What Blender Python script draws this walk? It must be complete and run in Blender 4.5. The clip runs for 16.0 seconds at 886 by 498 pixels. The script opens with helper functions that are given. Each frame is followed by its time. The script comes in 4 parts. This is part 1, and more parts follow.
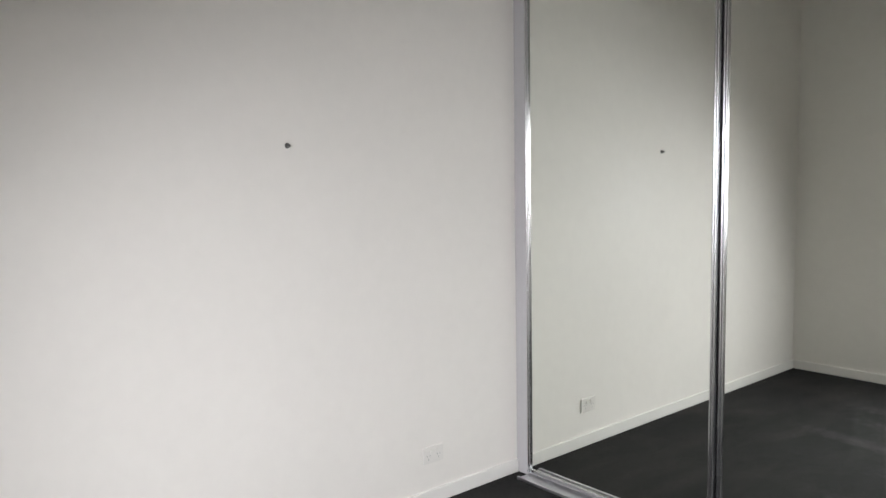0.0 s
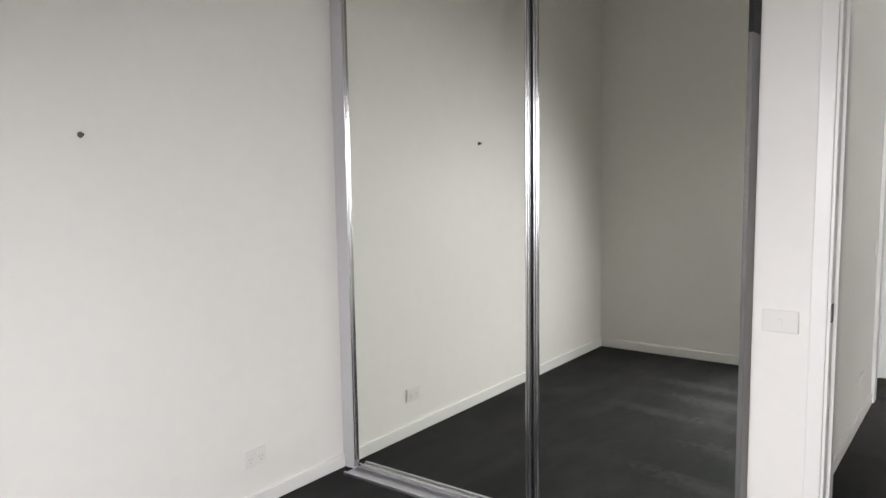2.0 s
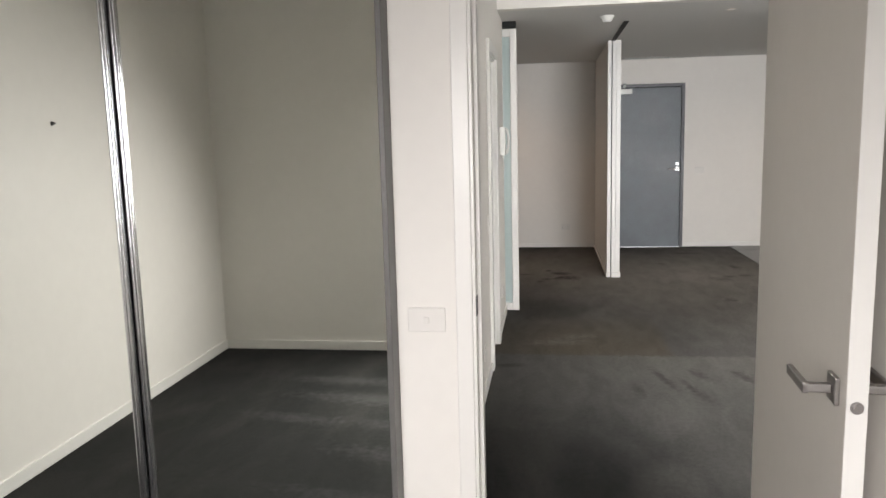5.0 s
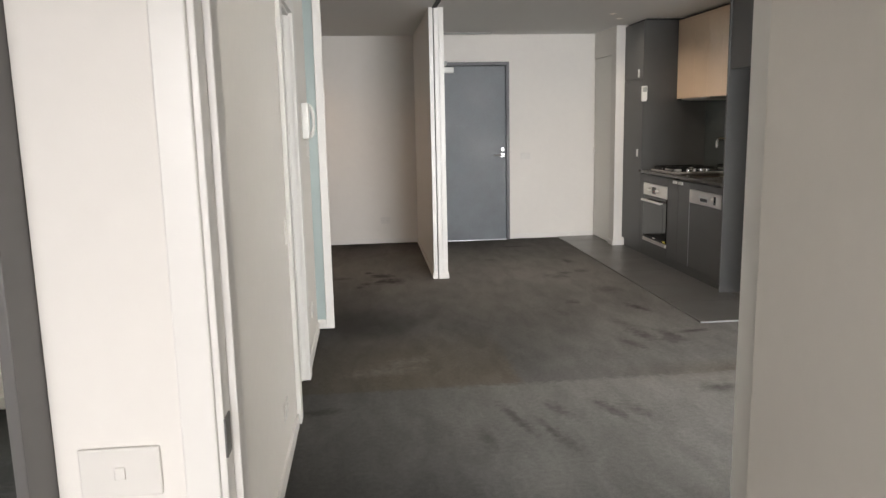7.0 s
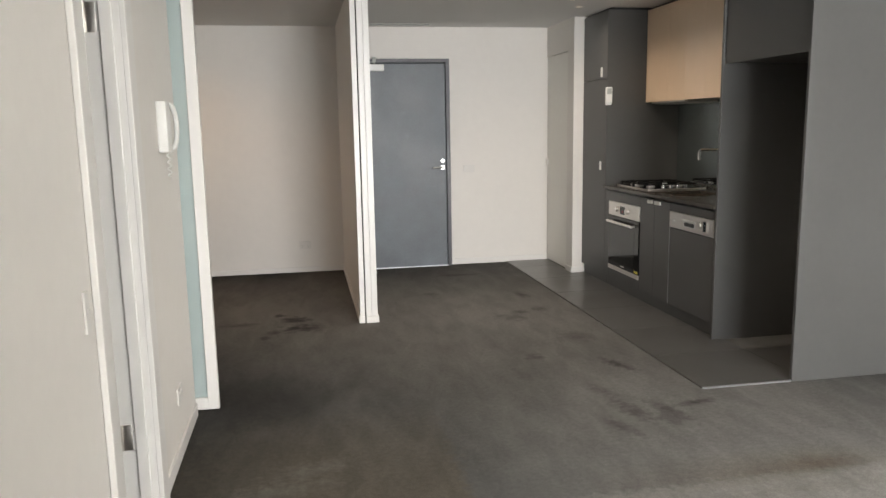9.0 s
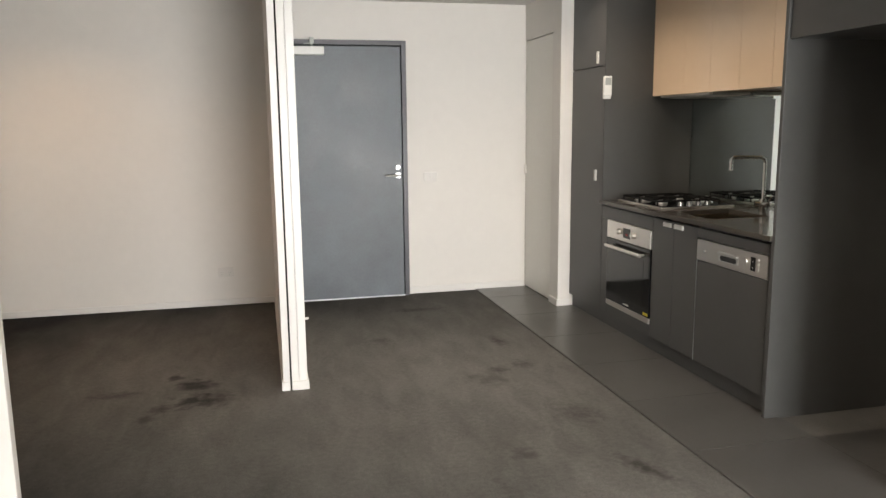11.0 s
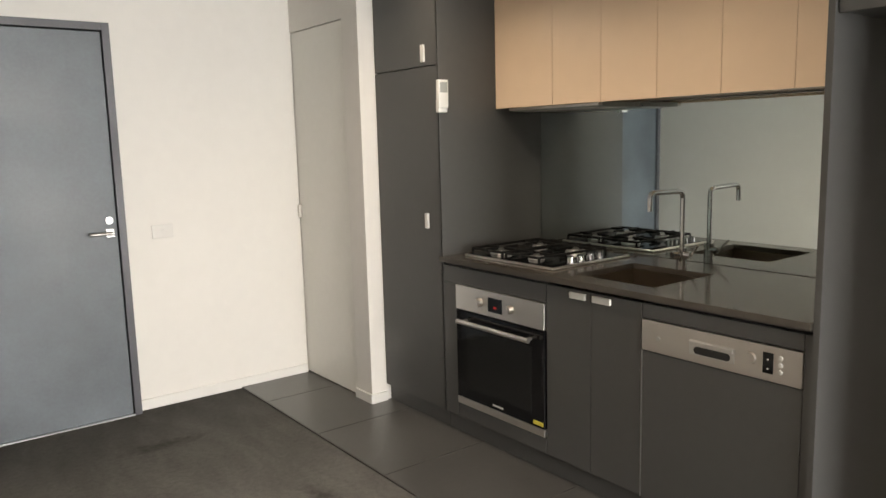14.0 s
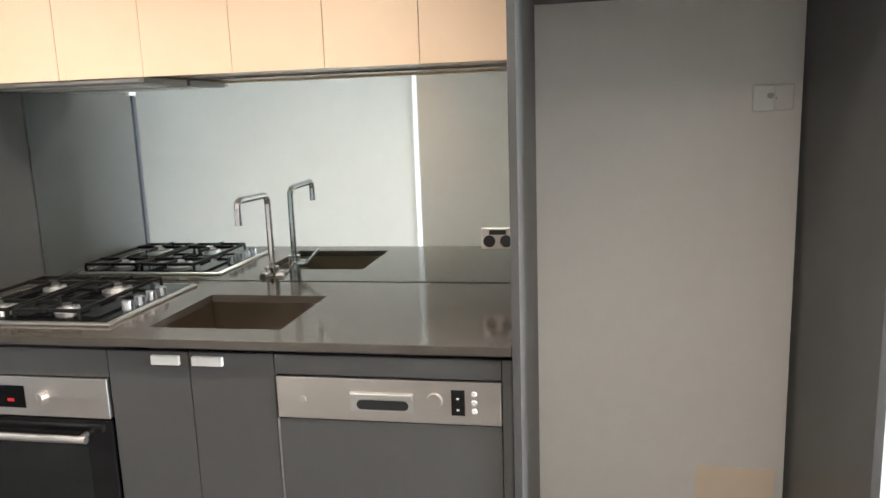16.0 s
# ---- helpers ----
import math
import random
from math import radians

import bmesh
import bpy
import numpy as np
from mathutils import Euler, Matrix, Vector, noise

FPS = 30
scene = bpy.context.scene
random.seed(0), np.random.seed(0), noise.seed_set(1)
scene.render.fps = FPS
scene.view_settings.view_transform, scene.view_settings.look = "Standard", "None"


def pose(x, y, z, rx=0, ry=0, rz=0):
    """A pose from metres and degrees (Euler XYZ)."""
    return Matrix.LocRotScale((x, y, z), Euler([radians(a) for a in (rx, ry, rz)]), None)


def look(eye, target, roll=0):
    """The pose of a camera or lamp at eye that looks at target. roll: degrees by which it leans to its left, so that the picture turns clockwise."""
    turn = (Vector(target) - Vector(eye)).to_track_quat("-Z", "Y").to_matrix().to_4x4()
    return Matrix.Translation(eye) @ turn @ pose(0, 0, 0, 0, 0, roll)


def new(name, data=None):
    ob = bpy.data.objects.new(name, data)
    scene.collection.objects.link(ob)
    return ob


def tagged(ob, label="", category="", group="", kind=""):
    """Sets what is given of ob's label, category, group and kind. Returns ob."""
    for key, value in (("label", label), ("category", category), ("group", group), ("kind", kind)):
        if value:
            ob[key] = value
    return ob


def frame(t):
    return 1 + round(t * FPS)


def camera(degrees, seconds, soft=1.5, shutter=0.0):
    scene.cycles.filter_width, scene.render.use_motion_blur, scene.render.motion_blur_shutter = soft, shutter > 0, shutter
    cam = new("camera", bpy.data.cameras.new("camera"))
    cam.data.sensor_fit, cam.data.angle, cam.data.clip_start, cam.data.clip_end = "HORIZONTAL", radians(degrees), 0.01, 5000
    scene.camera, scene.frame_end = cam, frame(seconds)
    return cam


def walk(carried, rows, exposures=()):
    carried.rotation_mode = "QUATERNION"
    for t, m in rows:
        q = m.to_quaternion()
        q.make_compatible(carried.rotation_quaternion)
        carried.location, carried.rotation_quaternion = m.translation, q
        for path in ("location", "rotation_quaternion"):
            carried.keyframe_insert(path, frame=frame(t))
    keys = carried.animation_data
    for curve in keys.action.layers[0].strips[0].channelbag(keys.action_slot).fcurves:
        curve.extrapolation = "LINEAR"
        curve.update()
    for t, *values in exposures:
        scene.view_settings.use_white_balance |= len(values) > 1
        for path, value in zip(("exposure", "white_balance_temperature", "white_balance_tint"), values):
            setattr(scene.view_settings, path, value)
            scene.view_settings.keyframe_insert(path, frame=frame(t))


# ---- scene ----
cam = camera(61.0, 16.0)
PATH = [
    (0, (0.263, 0.322, 1.464), (-1.26, 1.605, 1.277), -1.0),
    (0.5, (0.262, 0.311, 1.439), (-1.184, 1.683, 1.271), -1.1),
    (1, (0.263, 0.345, 1.456), (-1.106, 1.792, 1.27), -1.0),
    (1.5, (0.251, 0.353, 1.456), (-1.031, 1.874, 1.257), -1.0),
    (2, (0.253, 0.371, 1.477), (-0.936, 1.964, 1.253), -0.9),
    (2.5, (0.255, 0.398, 1.472), (-0.845, 2.052, 1.24), -1.1),
    (3, (0.247, 0.433, 1.478), (-0.728, 2.163, 1.235), -1.3),
    (3.5, (0.228, 0.484, 1.471), (-0.623, 2.278, 1.227), -1.4),
    (4, (0.188, 0.593, 1.482), (-0.488, 2.457, 1.226), -1.5),
    (4.5, (0.143, 0.697, 1.479), (-0.351, 2.616, 1.208), -1.6),
    (5, (0.046, 0.832, 1.482), (-0.236, 2.79, 1.189), -1.5),
    (7.5, (0.045, 2.309, 1.425), (0.288, 4.264, 1.085), -1.1),
    (8, (0.16, 2.628, 1.43), (0.442, 4.579, 1.093), -1.0),
    (8.5, (0.199, 2.927, 1.422), (0.521, 4.873, 1.09), -0.9),
    (9, (0.26, 3.279, 1.427), (0.617, 5.22, 1.104), -1.0),
    (11.5, (0.607, 5.043, 1.414), (1.101, 6.954, 1.091), -0.5),
    (12, (0.624, 5.395, 1.425), (1.174, 7.293, 1.115), -0.6),
    (12.5, (0.657, 5.732, 1.446), (1.307, 7.6, 1.149), -0.9),
    (13, (0.709, 6.049, 1.465), (1.475, 7.876, 1.191), -1.1),
    (13.5, (0.684, 6.349, 1.467), (1.648, 8.079, 1.19), -1.4),
    (14, (0.68, 6.621, 1.462), (1.873, 8.199, 1.169), -1.5),
    (14.5, (0.793, 6.9, 1.457), (2.191, 8.297, 1.156), -1.4),
    (15, (0.906, 7.134, 1.448), (2.504, 8.294, 1.133), -1.5),
    (15.5, (0.986, 7.376, 1.468), (2.798, 8.15, 1.127), -2.1),
    (16, (1.087, 7.516, 1.462), (3.019, 7.887, 1.103), -2.0),
]
walk(cam, [(t, look(eye, target, roll)) for t, eye, target, roll in PATH], [(0.0, -0.79, 6450, 12), (3.0, -0.80, 6600, 13), (5.0, -0.72, 6850, 13), (7.5, -0.53, 6900, 13), (9.0, -0.43, 6950, 12), (11.5, -0.14, 7100, 12), (13.5, -0.10, 7200, 11), (14.5, 0.16, 7300, 12), (15.3, 0.60, 7150, 12), (16.0, 1.20, 6350, 12)])

# ---- light ----
world = bpy.data.worlds.new("world")
scene.world = world
world.use_nodes = True
wn = world.node_tree
sky = wn.nodes.new("ShaderNodeTexSky")
sky.sky_type, sky.sun_disc = "NISHITA", False
sky.sun_elevation, sky.sun_rotation = radians(55), radians(0)
wn.links.new(sky.outputs[0], wn.nodes["Background"].inputs[0])
wn.nodes["Background"].inputs[1].default_value = 0.1
sun = new("sun", bpy.data.lights.new("sun", "SUN"))
sun.data.energy, sun.data.angle, sun.data.color = 1.0, radians(12), (1, 0.96, 0.9)
sun.matrix_world = look((0, 30, 43), (0, 0, 0))


def window_light(name, x0, x1, z0, z1, y, tilt, watts, colour, spread=180, turn=0):
    ob = new(name, bpy.data.lights.new(name, "AREA"))
    d = ob.data
    d.spread = radians(spread)
    d.shape, d.size, d.size_y, d.energy, d.color = "RECTANGLE", x1 - x0, z1 - z0, watts, colour
    ob.matrix_world = look(((x0 + x1) / 2, y, (z0 + z1) / 2), ((x0 + x1) / 2 - 5 * math.tan(radians(turn)), y + 5, (z0 + z1) / 2 - 5 * math.tan(radians(tilt))))
    return ob


window_light("bedroom_daylight", -0.93, 0.44, 0.75, 2.05, -0.02, 41.5, 122, (0.96, 0.98, 1.0), 133, 22)
window_light("living_daylight", 0.95, 3.45, 0.1, 2.3, 0.0, 38, 880, (0.90, 0.96, 1.0), 180, -16)


def downlight_lamp(x, y, z, watts, colour=(1.0, 0.87, 0.72)):
    ob = new("downlight_lamp", bpy.data.lights.new("downlight_lamp", "SPOT"))
    d = ob.data
    d.energy, d.color, d.spot_size, d.spot_blend, d.shadow_soft_size = watts, colour, radians(150), 0.9, 0.03
    ob.matrix_world = pose(x, y, z)
    return ob


downlight_lamp(2.42, 9.15, 2.365, 26)
downlight_lamp(2.42, 8.25, 2.365, 27)
downlight_lamp(-0.85, 9.9, 2.365, 26, (1.0, 0.62, 0.34))
# this fitting is really off; its lamp is added to brighten the fridge recess
downlight_lamp(1.42, 7.02, 2.365, 44)
downlight_lamp(2.60, 9.50, 2.365, 9)

# ---- materials ----


def mat(name, colour, rough=0.5, metal=0.0, vary=0.06, scale=6.0, bump=0.0, bump_scale=60.0, coat=0.0, stretch=(1, 1, 1), spec=0.5, grain=0.45):
    """A surface with soft large stains, fine grain and slight relief."""
    m = bpy.data.materials.new(name)
    m.use_nodes = True
    nt = m.node_tree
    b = nt.nodes["Principled BSDF"]
    b.inputs["Metallic"].default_value = metal
    b.inputs["Coat Weight"].default_value = coat
    b.inputs["Specular IOR Level"].default_value = spec
    tc = nt.nodes.new("ShaderNodeNewGeometry")
    mp = nt.nodes.new("ShaderNodeMapping")
    mp.inputs["Scale"].default_value = stretch
    nt.links.new(tc.outputs["Position"], mp.inputs[0])
    n1 = nt.nodes.new("ShaderNodeTexNoise")
    n1.inputs["Scale"].default_value, n1.inputs["Detail"].default_value = scale * 0.25, 4
    n2 = nt.nodes.new("ShaderNodeTexNoise")
    n2.inputs["Scale"].default_value, n2.inputs["Detail"].default_value = scale * 6, 3
    for n in (n1, n2):
        nt.links.new(mp.outputs[0], n.inputs["Vector"])
    add = nt.nodes.new("ShaderNodeMath")
    add.operation = "MULTIPLY_ADD"
    add.inputs[1].default_value = grain
    nt.links.new(n2.outputs["Fac"], add.inputs[0])
    nt.links.new(n1.outputs["Fac"], add.inputs[2])
    mr = nt.nodes.new("ShaderNodeMapRange")
    mr.inputs["From Min"].default_value, mr.inputs["From Max"].default_value = 0.5 * grain + 0.25, 0.5 * grain + 0.75
    mr.inputs["To Min"].default_value, mr.inputs["To Max"].default_value = 1 - vary, 1 + vary
    nt.links.new(add.outputs[0], mr.inputs[0])
    mix = nt.nodes.new("ShaderNodeMix")
    mix.data_type, mix.blend_type = "RGBA", "MULTIPLY"
    mix.inputs["Factor"].default_value = 1
    mix.inputs["A"].default_value = (*colour, 1)
    nt.links.new(mr.outputs[0], mix.inputs["B"])
    nt.links.new(mix.outputs["Result"], b.inputs["Base Color"])
    rr = nt.nodes.new("ShaderNodeMapRange")
    rr.inputs["From Min"].default_value, rr.inputs["From Max"].default_value = 0.3, 0.7
    rr.inputs["To Min"].default_value, rr.inputs["To Max"].default_value = max(rough * 0.85, 0.0), min(rough * 1.15, 1.0)
    nt.links.new(n1.outputs["Fac"], rr.inputs[0])
    nt.links.new(rr.outputs[0], b.inputs["Roughness"])
    if bump:
        n3 = nt.nodes.new("ShaderNodeTexNoise")
        n3.inputs["Scale"].default_value, n3.inputs["Detail"].default_value = bump_scale, 3
        nt.links.new(mp.outputs[0], n3.inputs["Vector"])
        bp = nt.nodes.new("ShaderNodeBump")
        bp.inputs["Strength"].default_value, bp.inputs["Distance"].default_value = bump, 0.004
        nt.links.new(n3.outputs["Fac"], bp.inputs["Height"])
        nt.links.new(bp.outputs[0], b.inputs["Normal"])
    return m


def glass(name, colour, rough, clear=1.0):
    m = bpy.data.materials.new(name)
    m.use_nodes = True
    b = m.node_tree.nodes["Principled BSDF"]
    b.inputs["Base Color"].default_value = (*colour, 1)
    b.inputs["Roughness"].default_value = rough
    b.inputs["Transmission Weight"].default_value = clear
    b.inputs["IOR"].default_value = 1.45
    return m


def carpet_material():
    """Dark loop-pile carpet with traffic wear, brownish worn patches, a few old spills and painted-in pools of light.
    """
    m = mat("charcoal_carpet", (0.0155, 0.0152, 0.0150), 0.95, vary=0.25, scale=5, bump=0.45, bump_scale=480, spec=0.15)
    nt = m.node_tree
    b = nt.nodes["Principled BSDF"]
    base = b.inputs["Base Color"].links[0].from_socket
    geo = nt.nodes.new("ShaderNodeNewGeometry")
    wear = nt.nodes.new("ShaderNodeTexNoise")
    wear.inputs["Scale"].default_value, wear.inputs["Detail"].default_value, wear.inputs["Distortion"].default_value = 1.3, 8, 0.6
    stretch = nt.nodes.new("ShaderNodeMapping")
    stretch.inputs["Rotation"].default_value = (0, 0, radians(25))
    stretch.inputs["Scale"].default_value = (1.6, 0.8, 1)
    nt.links.new(geo.outputs["Position"], stretch.inputs[0])
    nt.links.new(stretch.outputs[0], wear.inputs["Vector"])
    ramp = nt.nodes.new("ShaderNodeMapRange")
    ramp.inputs["From Min"].default_value, ramp.inputs["From Max"].default_value = 0.47, 0.70
    ramp.inputs["To Max"].default_value = 0.16
    nt.links.new(wear.outputs["Fac"], ramp.inputs[0])
    worn = nt.nodes.new("ShaderNodeMix")
    worn.data_type = "RGBA"
    worn.inputs["B"].default_value = (0.098, 0.091, 0.080, 1)
    nt.links.new(ramp.outputs[0], worn.inputs["Factor"])
    nt.links.new(base, worn.inputs["A"])
    out = worn.outputs["Result"]
    ragged = nt.nodes.new("ShaderNodeTexNoise")
    ragged.inputs["Scale"].default_value, ragged.inputs["Detail"].default_value = 14, 4
    nt.links.new(geo.outputs["Position"], ragged.inputs["Vector"])
    # wide pale pools paint room light into the pile; small dark ones are spills
    light_pools_and_spills = (
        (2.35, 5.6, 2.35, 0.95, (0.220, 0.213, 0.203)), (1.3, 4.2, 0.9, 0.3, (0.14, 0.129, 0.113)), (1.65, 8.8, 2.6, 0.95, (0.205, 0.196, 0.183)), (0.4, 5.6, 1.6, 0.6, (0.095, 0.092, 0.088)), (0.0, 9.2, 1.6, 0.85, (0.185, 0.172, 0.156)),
        (0.035, 9.08, 0.06, 0.7, (0.02, 0.019, 0.018)), (0.16, 8.90, 0.12, 0.75, (0.02, 0.019, 0.018)), (0.17, 8.66, 0.11, 0.75, (0.02, 0.019, 0.018)), (1.86, 5.62, 0.13, 0.5, (0.03, 0.028, 0.026)),
        (-0.05, 8.45, 0.06, 0.5, (0.03, 0.028, 0.026)), (1.75, 8.6, 0.12, 0.35, (0.035, 0.03, 0.028)), (1.3, 9.5, 0.08, 0.35, (0.035, 0.03, 0.028)), (2.0, 6.5, 0.10, 0.4, (0.03, 0.028, 0.026)), (1.62, 7.6, 0.07, 0.5, (0.03, 0.028, 0.026)))
    for x, y, r, amount, tone in light_pools_and_spills:
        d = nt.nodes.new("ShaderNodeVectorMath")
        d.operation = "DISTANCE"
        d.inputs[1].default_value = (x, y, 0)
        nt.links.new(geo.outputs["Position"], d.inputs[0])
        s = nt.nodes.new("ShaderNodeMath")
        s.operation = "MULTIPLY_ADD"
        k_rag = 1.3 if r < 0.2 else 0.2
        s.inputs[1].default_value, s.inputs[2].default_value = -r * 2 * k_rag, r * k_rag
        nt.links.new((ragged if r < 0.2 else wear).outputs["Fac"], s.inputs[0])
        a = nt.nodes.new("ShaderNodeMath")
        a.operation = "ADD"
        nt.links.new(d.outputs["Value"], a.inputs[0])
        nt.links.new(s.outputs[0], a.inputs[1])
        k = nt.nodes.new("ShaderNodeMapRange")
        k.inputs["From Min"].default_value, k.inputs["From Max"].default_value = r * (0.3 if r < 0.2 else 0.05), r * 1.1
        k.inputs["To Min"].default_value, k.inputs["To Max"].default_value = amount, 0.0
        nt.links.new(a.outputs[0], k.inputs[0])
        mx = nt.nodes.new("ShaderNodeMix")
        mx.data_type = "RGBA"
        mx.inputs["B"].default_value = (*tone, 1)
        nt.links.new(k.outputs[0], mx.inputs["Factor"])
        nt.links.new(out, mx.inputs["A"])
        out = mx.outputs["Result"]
    # marks with a length and a bearing: drag scuffs, worn seams, an old furniture outline
    fine = nt.nodes.new("ShaderNodeTexNoise")
    fine.inputs["Scale"].default_value, fine.inputs["Detail"].default_value = 26, 6
    nt.links.new(geo.outputs["Position"], fine.inputs["Vector"])
    grey = (0.056, 0.056, 0.055)
    dark, brown, pale = (0.032, 0.029, 0.026), (0.110, 0.090, 0.064), (0.17, 0.155, 0.135)
    seam_pale = (0.25, 0.240, 0.222)
    seams_and_scuffs = (
        (0.10, 6.16, 0.25, 0.08, 8, 0.5, pale), (0.25, 6.45, 0.60, 0.50, 0, 0.22, brown),
        (-0.22, 5.59, 0.12, 0.05, 5, 0.8, dark), (1.90, 5.63, 0.12, 0.06, 0, 0.5, dark), (2.06, 7.36, 0.05, 0.16, 20, 0.75, dark), (1.84, 6.63, 0.07, 0.16, 15, 0.6, dark),
        (2.01, 6.62, 0.05, 0.14, 18, 0.6, dark), (2.20, 6.68, 0.13, 0.035, 10, 0.75, dark), (1.70, 6.46, 0.05, 0.15, 20, 0.5, dark), (1.79, 6.95, 0.05, 0.14, 15, 0.4, dark))
    drag_marks = (
        (1.45, 7.31, 0.05, 0.14, 12, 0.3, dark), (0.72, 5.38, 0.035, 0.22, 14, 0.6, dark), (0.85, 5.24, 0.03, 0.16, 10, 0.5, dark), (0.95, 5.46, 0.05, 0.13, 16, 0.5, dark), (1.21, 5.41, 0.04, 0.17, 18, 0.6, dark), (1.33, 5.40, 0.06, 0.14, 20, 0.45, dark), (2.30, 5.27, 0.06, 0.20, 24, 0.7, dark),
        (2.34, 5.92, 0.20, 0.08, 0, 0.55, brown), (1.95, 5.84, 0.45, 0.05, 2, 0.5, pale), (2.10, 5.74, 0.50, 0.05, 0, 0.4, pale), (0.21, 6.31, 0.22, 0.08, 20, 0.4, pale))
    far_stains = (
        (0.31, 8.65, 0.06, 0.13, 0, 0.6, dark), (-0.24, 8.85, 0.16, 0.06, 0, 0.5, dark), (0.01, 8.58, 0.07, 0.07, 0, 0.6, dark), (1.69, 10.28, 0.20, 0.06, 0, 0.6, dark),
        (2.04, 9.30, 0.05, 0.12, 10, 0.6, dark), (2.04, 8.79, 0.07, 0.09, 0, 0.5, dark), (2.02, 7.98, 0.12, 0.14, 0, 0.4, dark), (1.86, 8.73, 0.07, 0.06, 0, 0.5, dark),
        (0.55, 5.16, 0.04, 0.15, 10, 0.4, dark), (0.9, 5.05, 0.05, 0.18, 14, 0.4, dark))
    vacuum_marks = (
        (-0.9, 1.05, 0.55, 0.10, 8, 0.7, grey), (-0.65, 1.45, 0.45, 0.08, 12, 0.6, grey), (-1.15, 0.72, 0.45, 0.08, 5, 0.6, grey), (-0.5, 1.85, 0.50, 0.10, 14, 0.6, grey), (-0.3, 0.85, 0.40, 0.09, 8, 0.7, grey), (-1.35, 1.35, 0.30, 0.07, 10, 0.5, grey),
        (-0.15, 1.25, 0.35, 0.07, 10, 0.6, grey), (-0.75, 2.25, 0.40, 0.08, 12, 0.5, grey))
    # a straight seam across the living room, paler on its window side, and a brown rectangle where furniture stood
    axes = nt.nodes.new("ShaderNodeSeparateXYZ")
    nt.links.new(geo.outputs["Position"], axes.inputs[0])

    def edge(axis, a, b, low, high, rag=0.0):
        """Goes from low at a to high at b along one axis, with a ragged line where rag is given."""
        src = axes.outputs[axis]
        if rag:
            wob = nt.nodes.new("ShaderNodeMath")
            wob.operation = "MULTIPLY_ADD"
            wob.inputs[1].default_value = rag
            nt.links.new(fine.outputs["Fac"], wob.inputs[0])
            nt.links.new(src, wob.inputs[2])
            src = wob.outputs[0]
        k = nt.nodes.new("ShaderNodeMapRange")
        for socket, value in zip(("From Min", "From Max", "To Min", "To Max"), (a + rag / 2, b + rag / 2, low, high)):
            k.inputs[socket].default_value = value
        nt.links.new(src, k.inputs[0])
        return k.outputs[0]

    worn_and_pale_areas = (
        (seam_pale, (edge("Y", 5.83, 5.87, 0.42, 0.0, 0.16), edge("Y", 4.5, 5.6, 0.0, 1.0), edge("X", 0.3, 1.3, 0.35, 1.0))),
        (brown, (edge("Y", 5.83, 5.87, 0.0, 0.55, 0.14), edge("Y", 6.0, 7.0, 1.0, 0.0), edge("X", 0.83, 0.88, 1.0, 0.0, 0.12), edge("X", -0.33, 0.2, 0.6, 1.0))),
        (brown, (edge("Y", 5.85, 5.89, 0.0, 0.6, 0.14), edge("Y", 5.9, 6.12, 1.0, 0.0), edge("X", 1.3, 2.1, 0.0, 1.0, 0.3), edge("X", 2.4, 2.8, 1.0, 0.0))))
    for tone, masks in worn_and_pale_areas:
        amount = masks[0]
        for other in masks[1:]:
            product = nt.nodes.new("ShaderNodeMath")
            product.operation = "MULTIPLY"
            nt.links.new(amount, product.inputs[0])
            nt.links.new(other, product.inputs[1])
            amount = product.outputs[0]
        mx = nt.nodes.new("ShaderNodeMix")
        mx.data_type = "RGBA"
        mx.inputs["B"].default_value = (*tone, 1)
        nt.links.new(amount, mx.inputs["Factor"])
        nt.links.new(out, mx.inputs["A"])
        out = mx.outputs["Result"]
    for x, y, lx, ly, bearing, amount, tone in seams_and_scuffs + drag_marks + far_stains + vacuum_marks:
        mp = nt.nodes.new("ShaderNodeMapping")
        mp.vector_type = "TEXTURE"
        mp.inputs["Location"].default_value, mp.inputs["Rotation"].default_value, mp.inputs["Scale"].default_value = (x, y, 0), (0, 0, radians(bearing)), (lx, ly, 1)
        nt.links.new(geo.outputs["Position"], mp.inputs[0])
        d = nt.nodes.new("ShaderNodeVectorMath")
        d.operation = "LENGTH"
        nt.links.new(mp.outputs[0], d.inputs[0])
        a = nt.nodes.new("ShaderNodeMath")
        a.operation = "MULTIPLY_ADD"
        a.inputs[1].default_value = 2.2
        nt.links.new(fine.outputs["Fac"], a.inputs[0])
        nt.links.new(d.outputs["Value"], a.inputs[2])
        k = nt.nodes.new("ShaderNodeMapRange")
        k.inputs["From Min"].default_value, k.inputs["From Max"].default_value = 1.2, 2.3
        k.inputs["To Min"].default_value, k.inputs["To Max"].default_value = amount, 0.0
        nt.links.new(a.outputs[0], k.inputs[0])
        mx = nt.nodes.new("ShaderNodeMix")
        mx.data_type = "RGBA"
        mx.inputs["B"].default_value = (*tone, 1)
        nt.links.new(k.outputs[0], mx.inputs["Factor"])
        nt.links.new(out, mx.inputs["A"])
        out = mx.outputs["Result"]
    # brushed-up streaks from vacuuming and dragged furniture
    turn = nt.nodes.new("ShaderNodeMapping")
    turn.inputs["Rotation"].default_value = (0, 0, radians(-28))
    turn.inputs["Scale"].default_value = (4.5, 1.6, 1)
    nt.links.new(geo.outputs["Position"], turn.inputs[0])
    streak = nt.nodes.new("ShaderNodeTexNoise")
    streak.inputs["Scale"].default_value, streak.inputs["Detail"].default_value, streak.inputs["Distortion"].default_value = 2.0, 10, 0.5
    nt.links.new(turn.outputs[0], streak.inputs["Vector"])
    sr = nt.nodes.new("ShaderNodeMapRange")
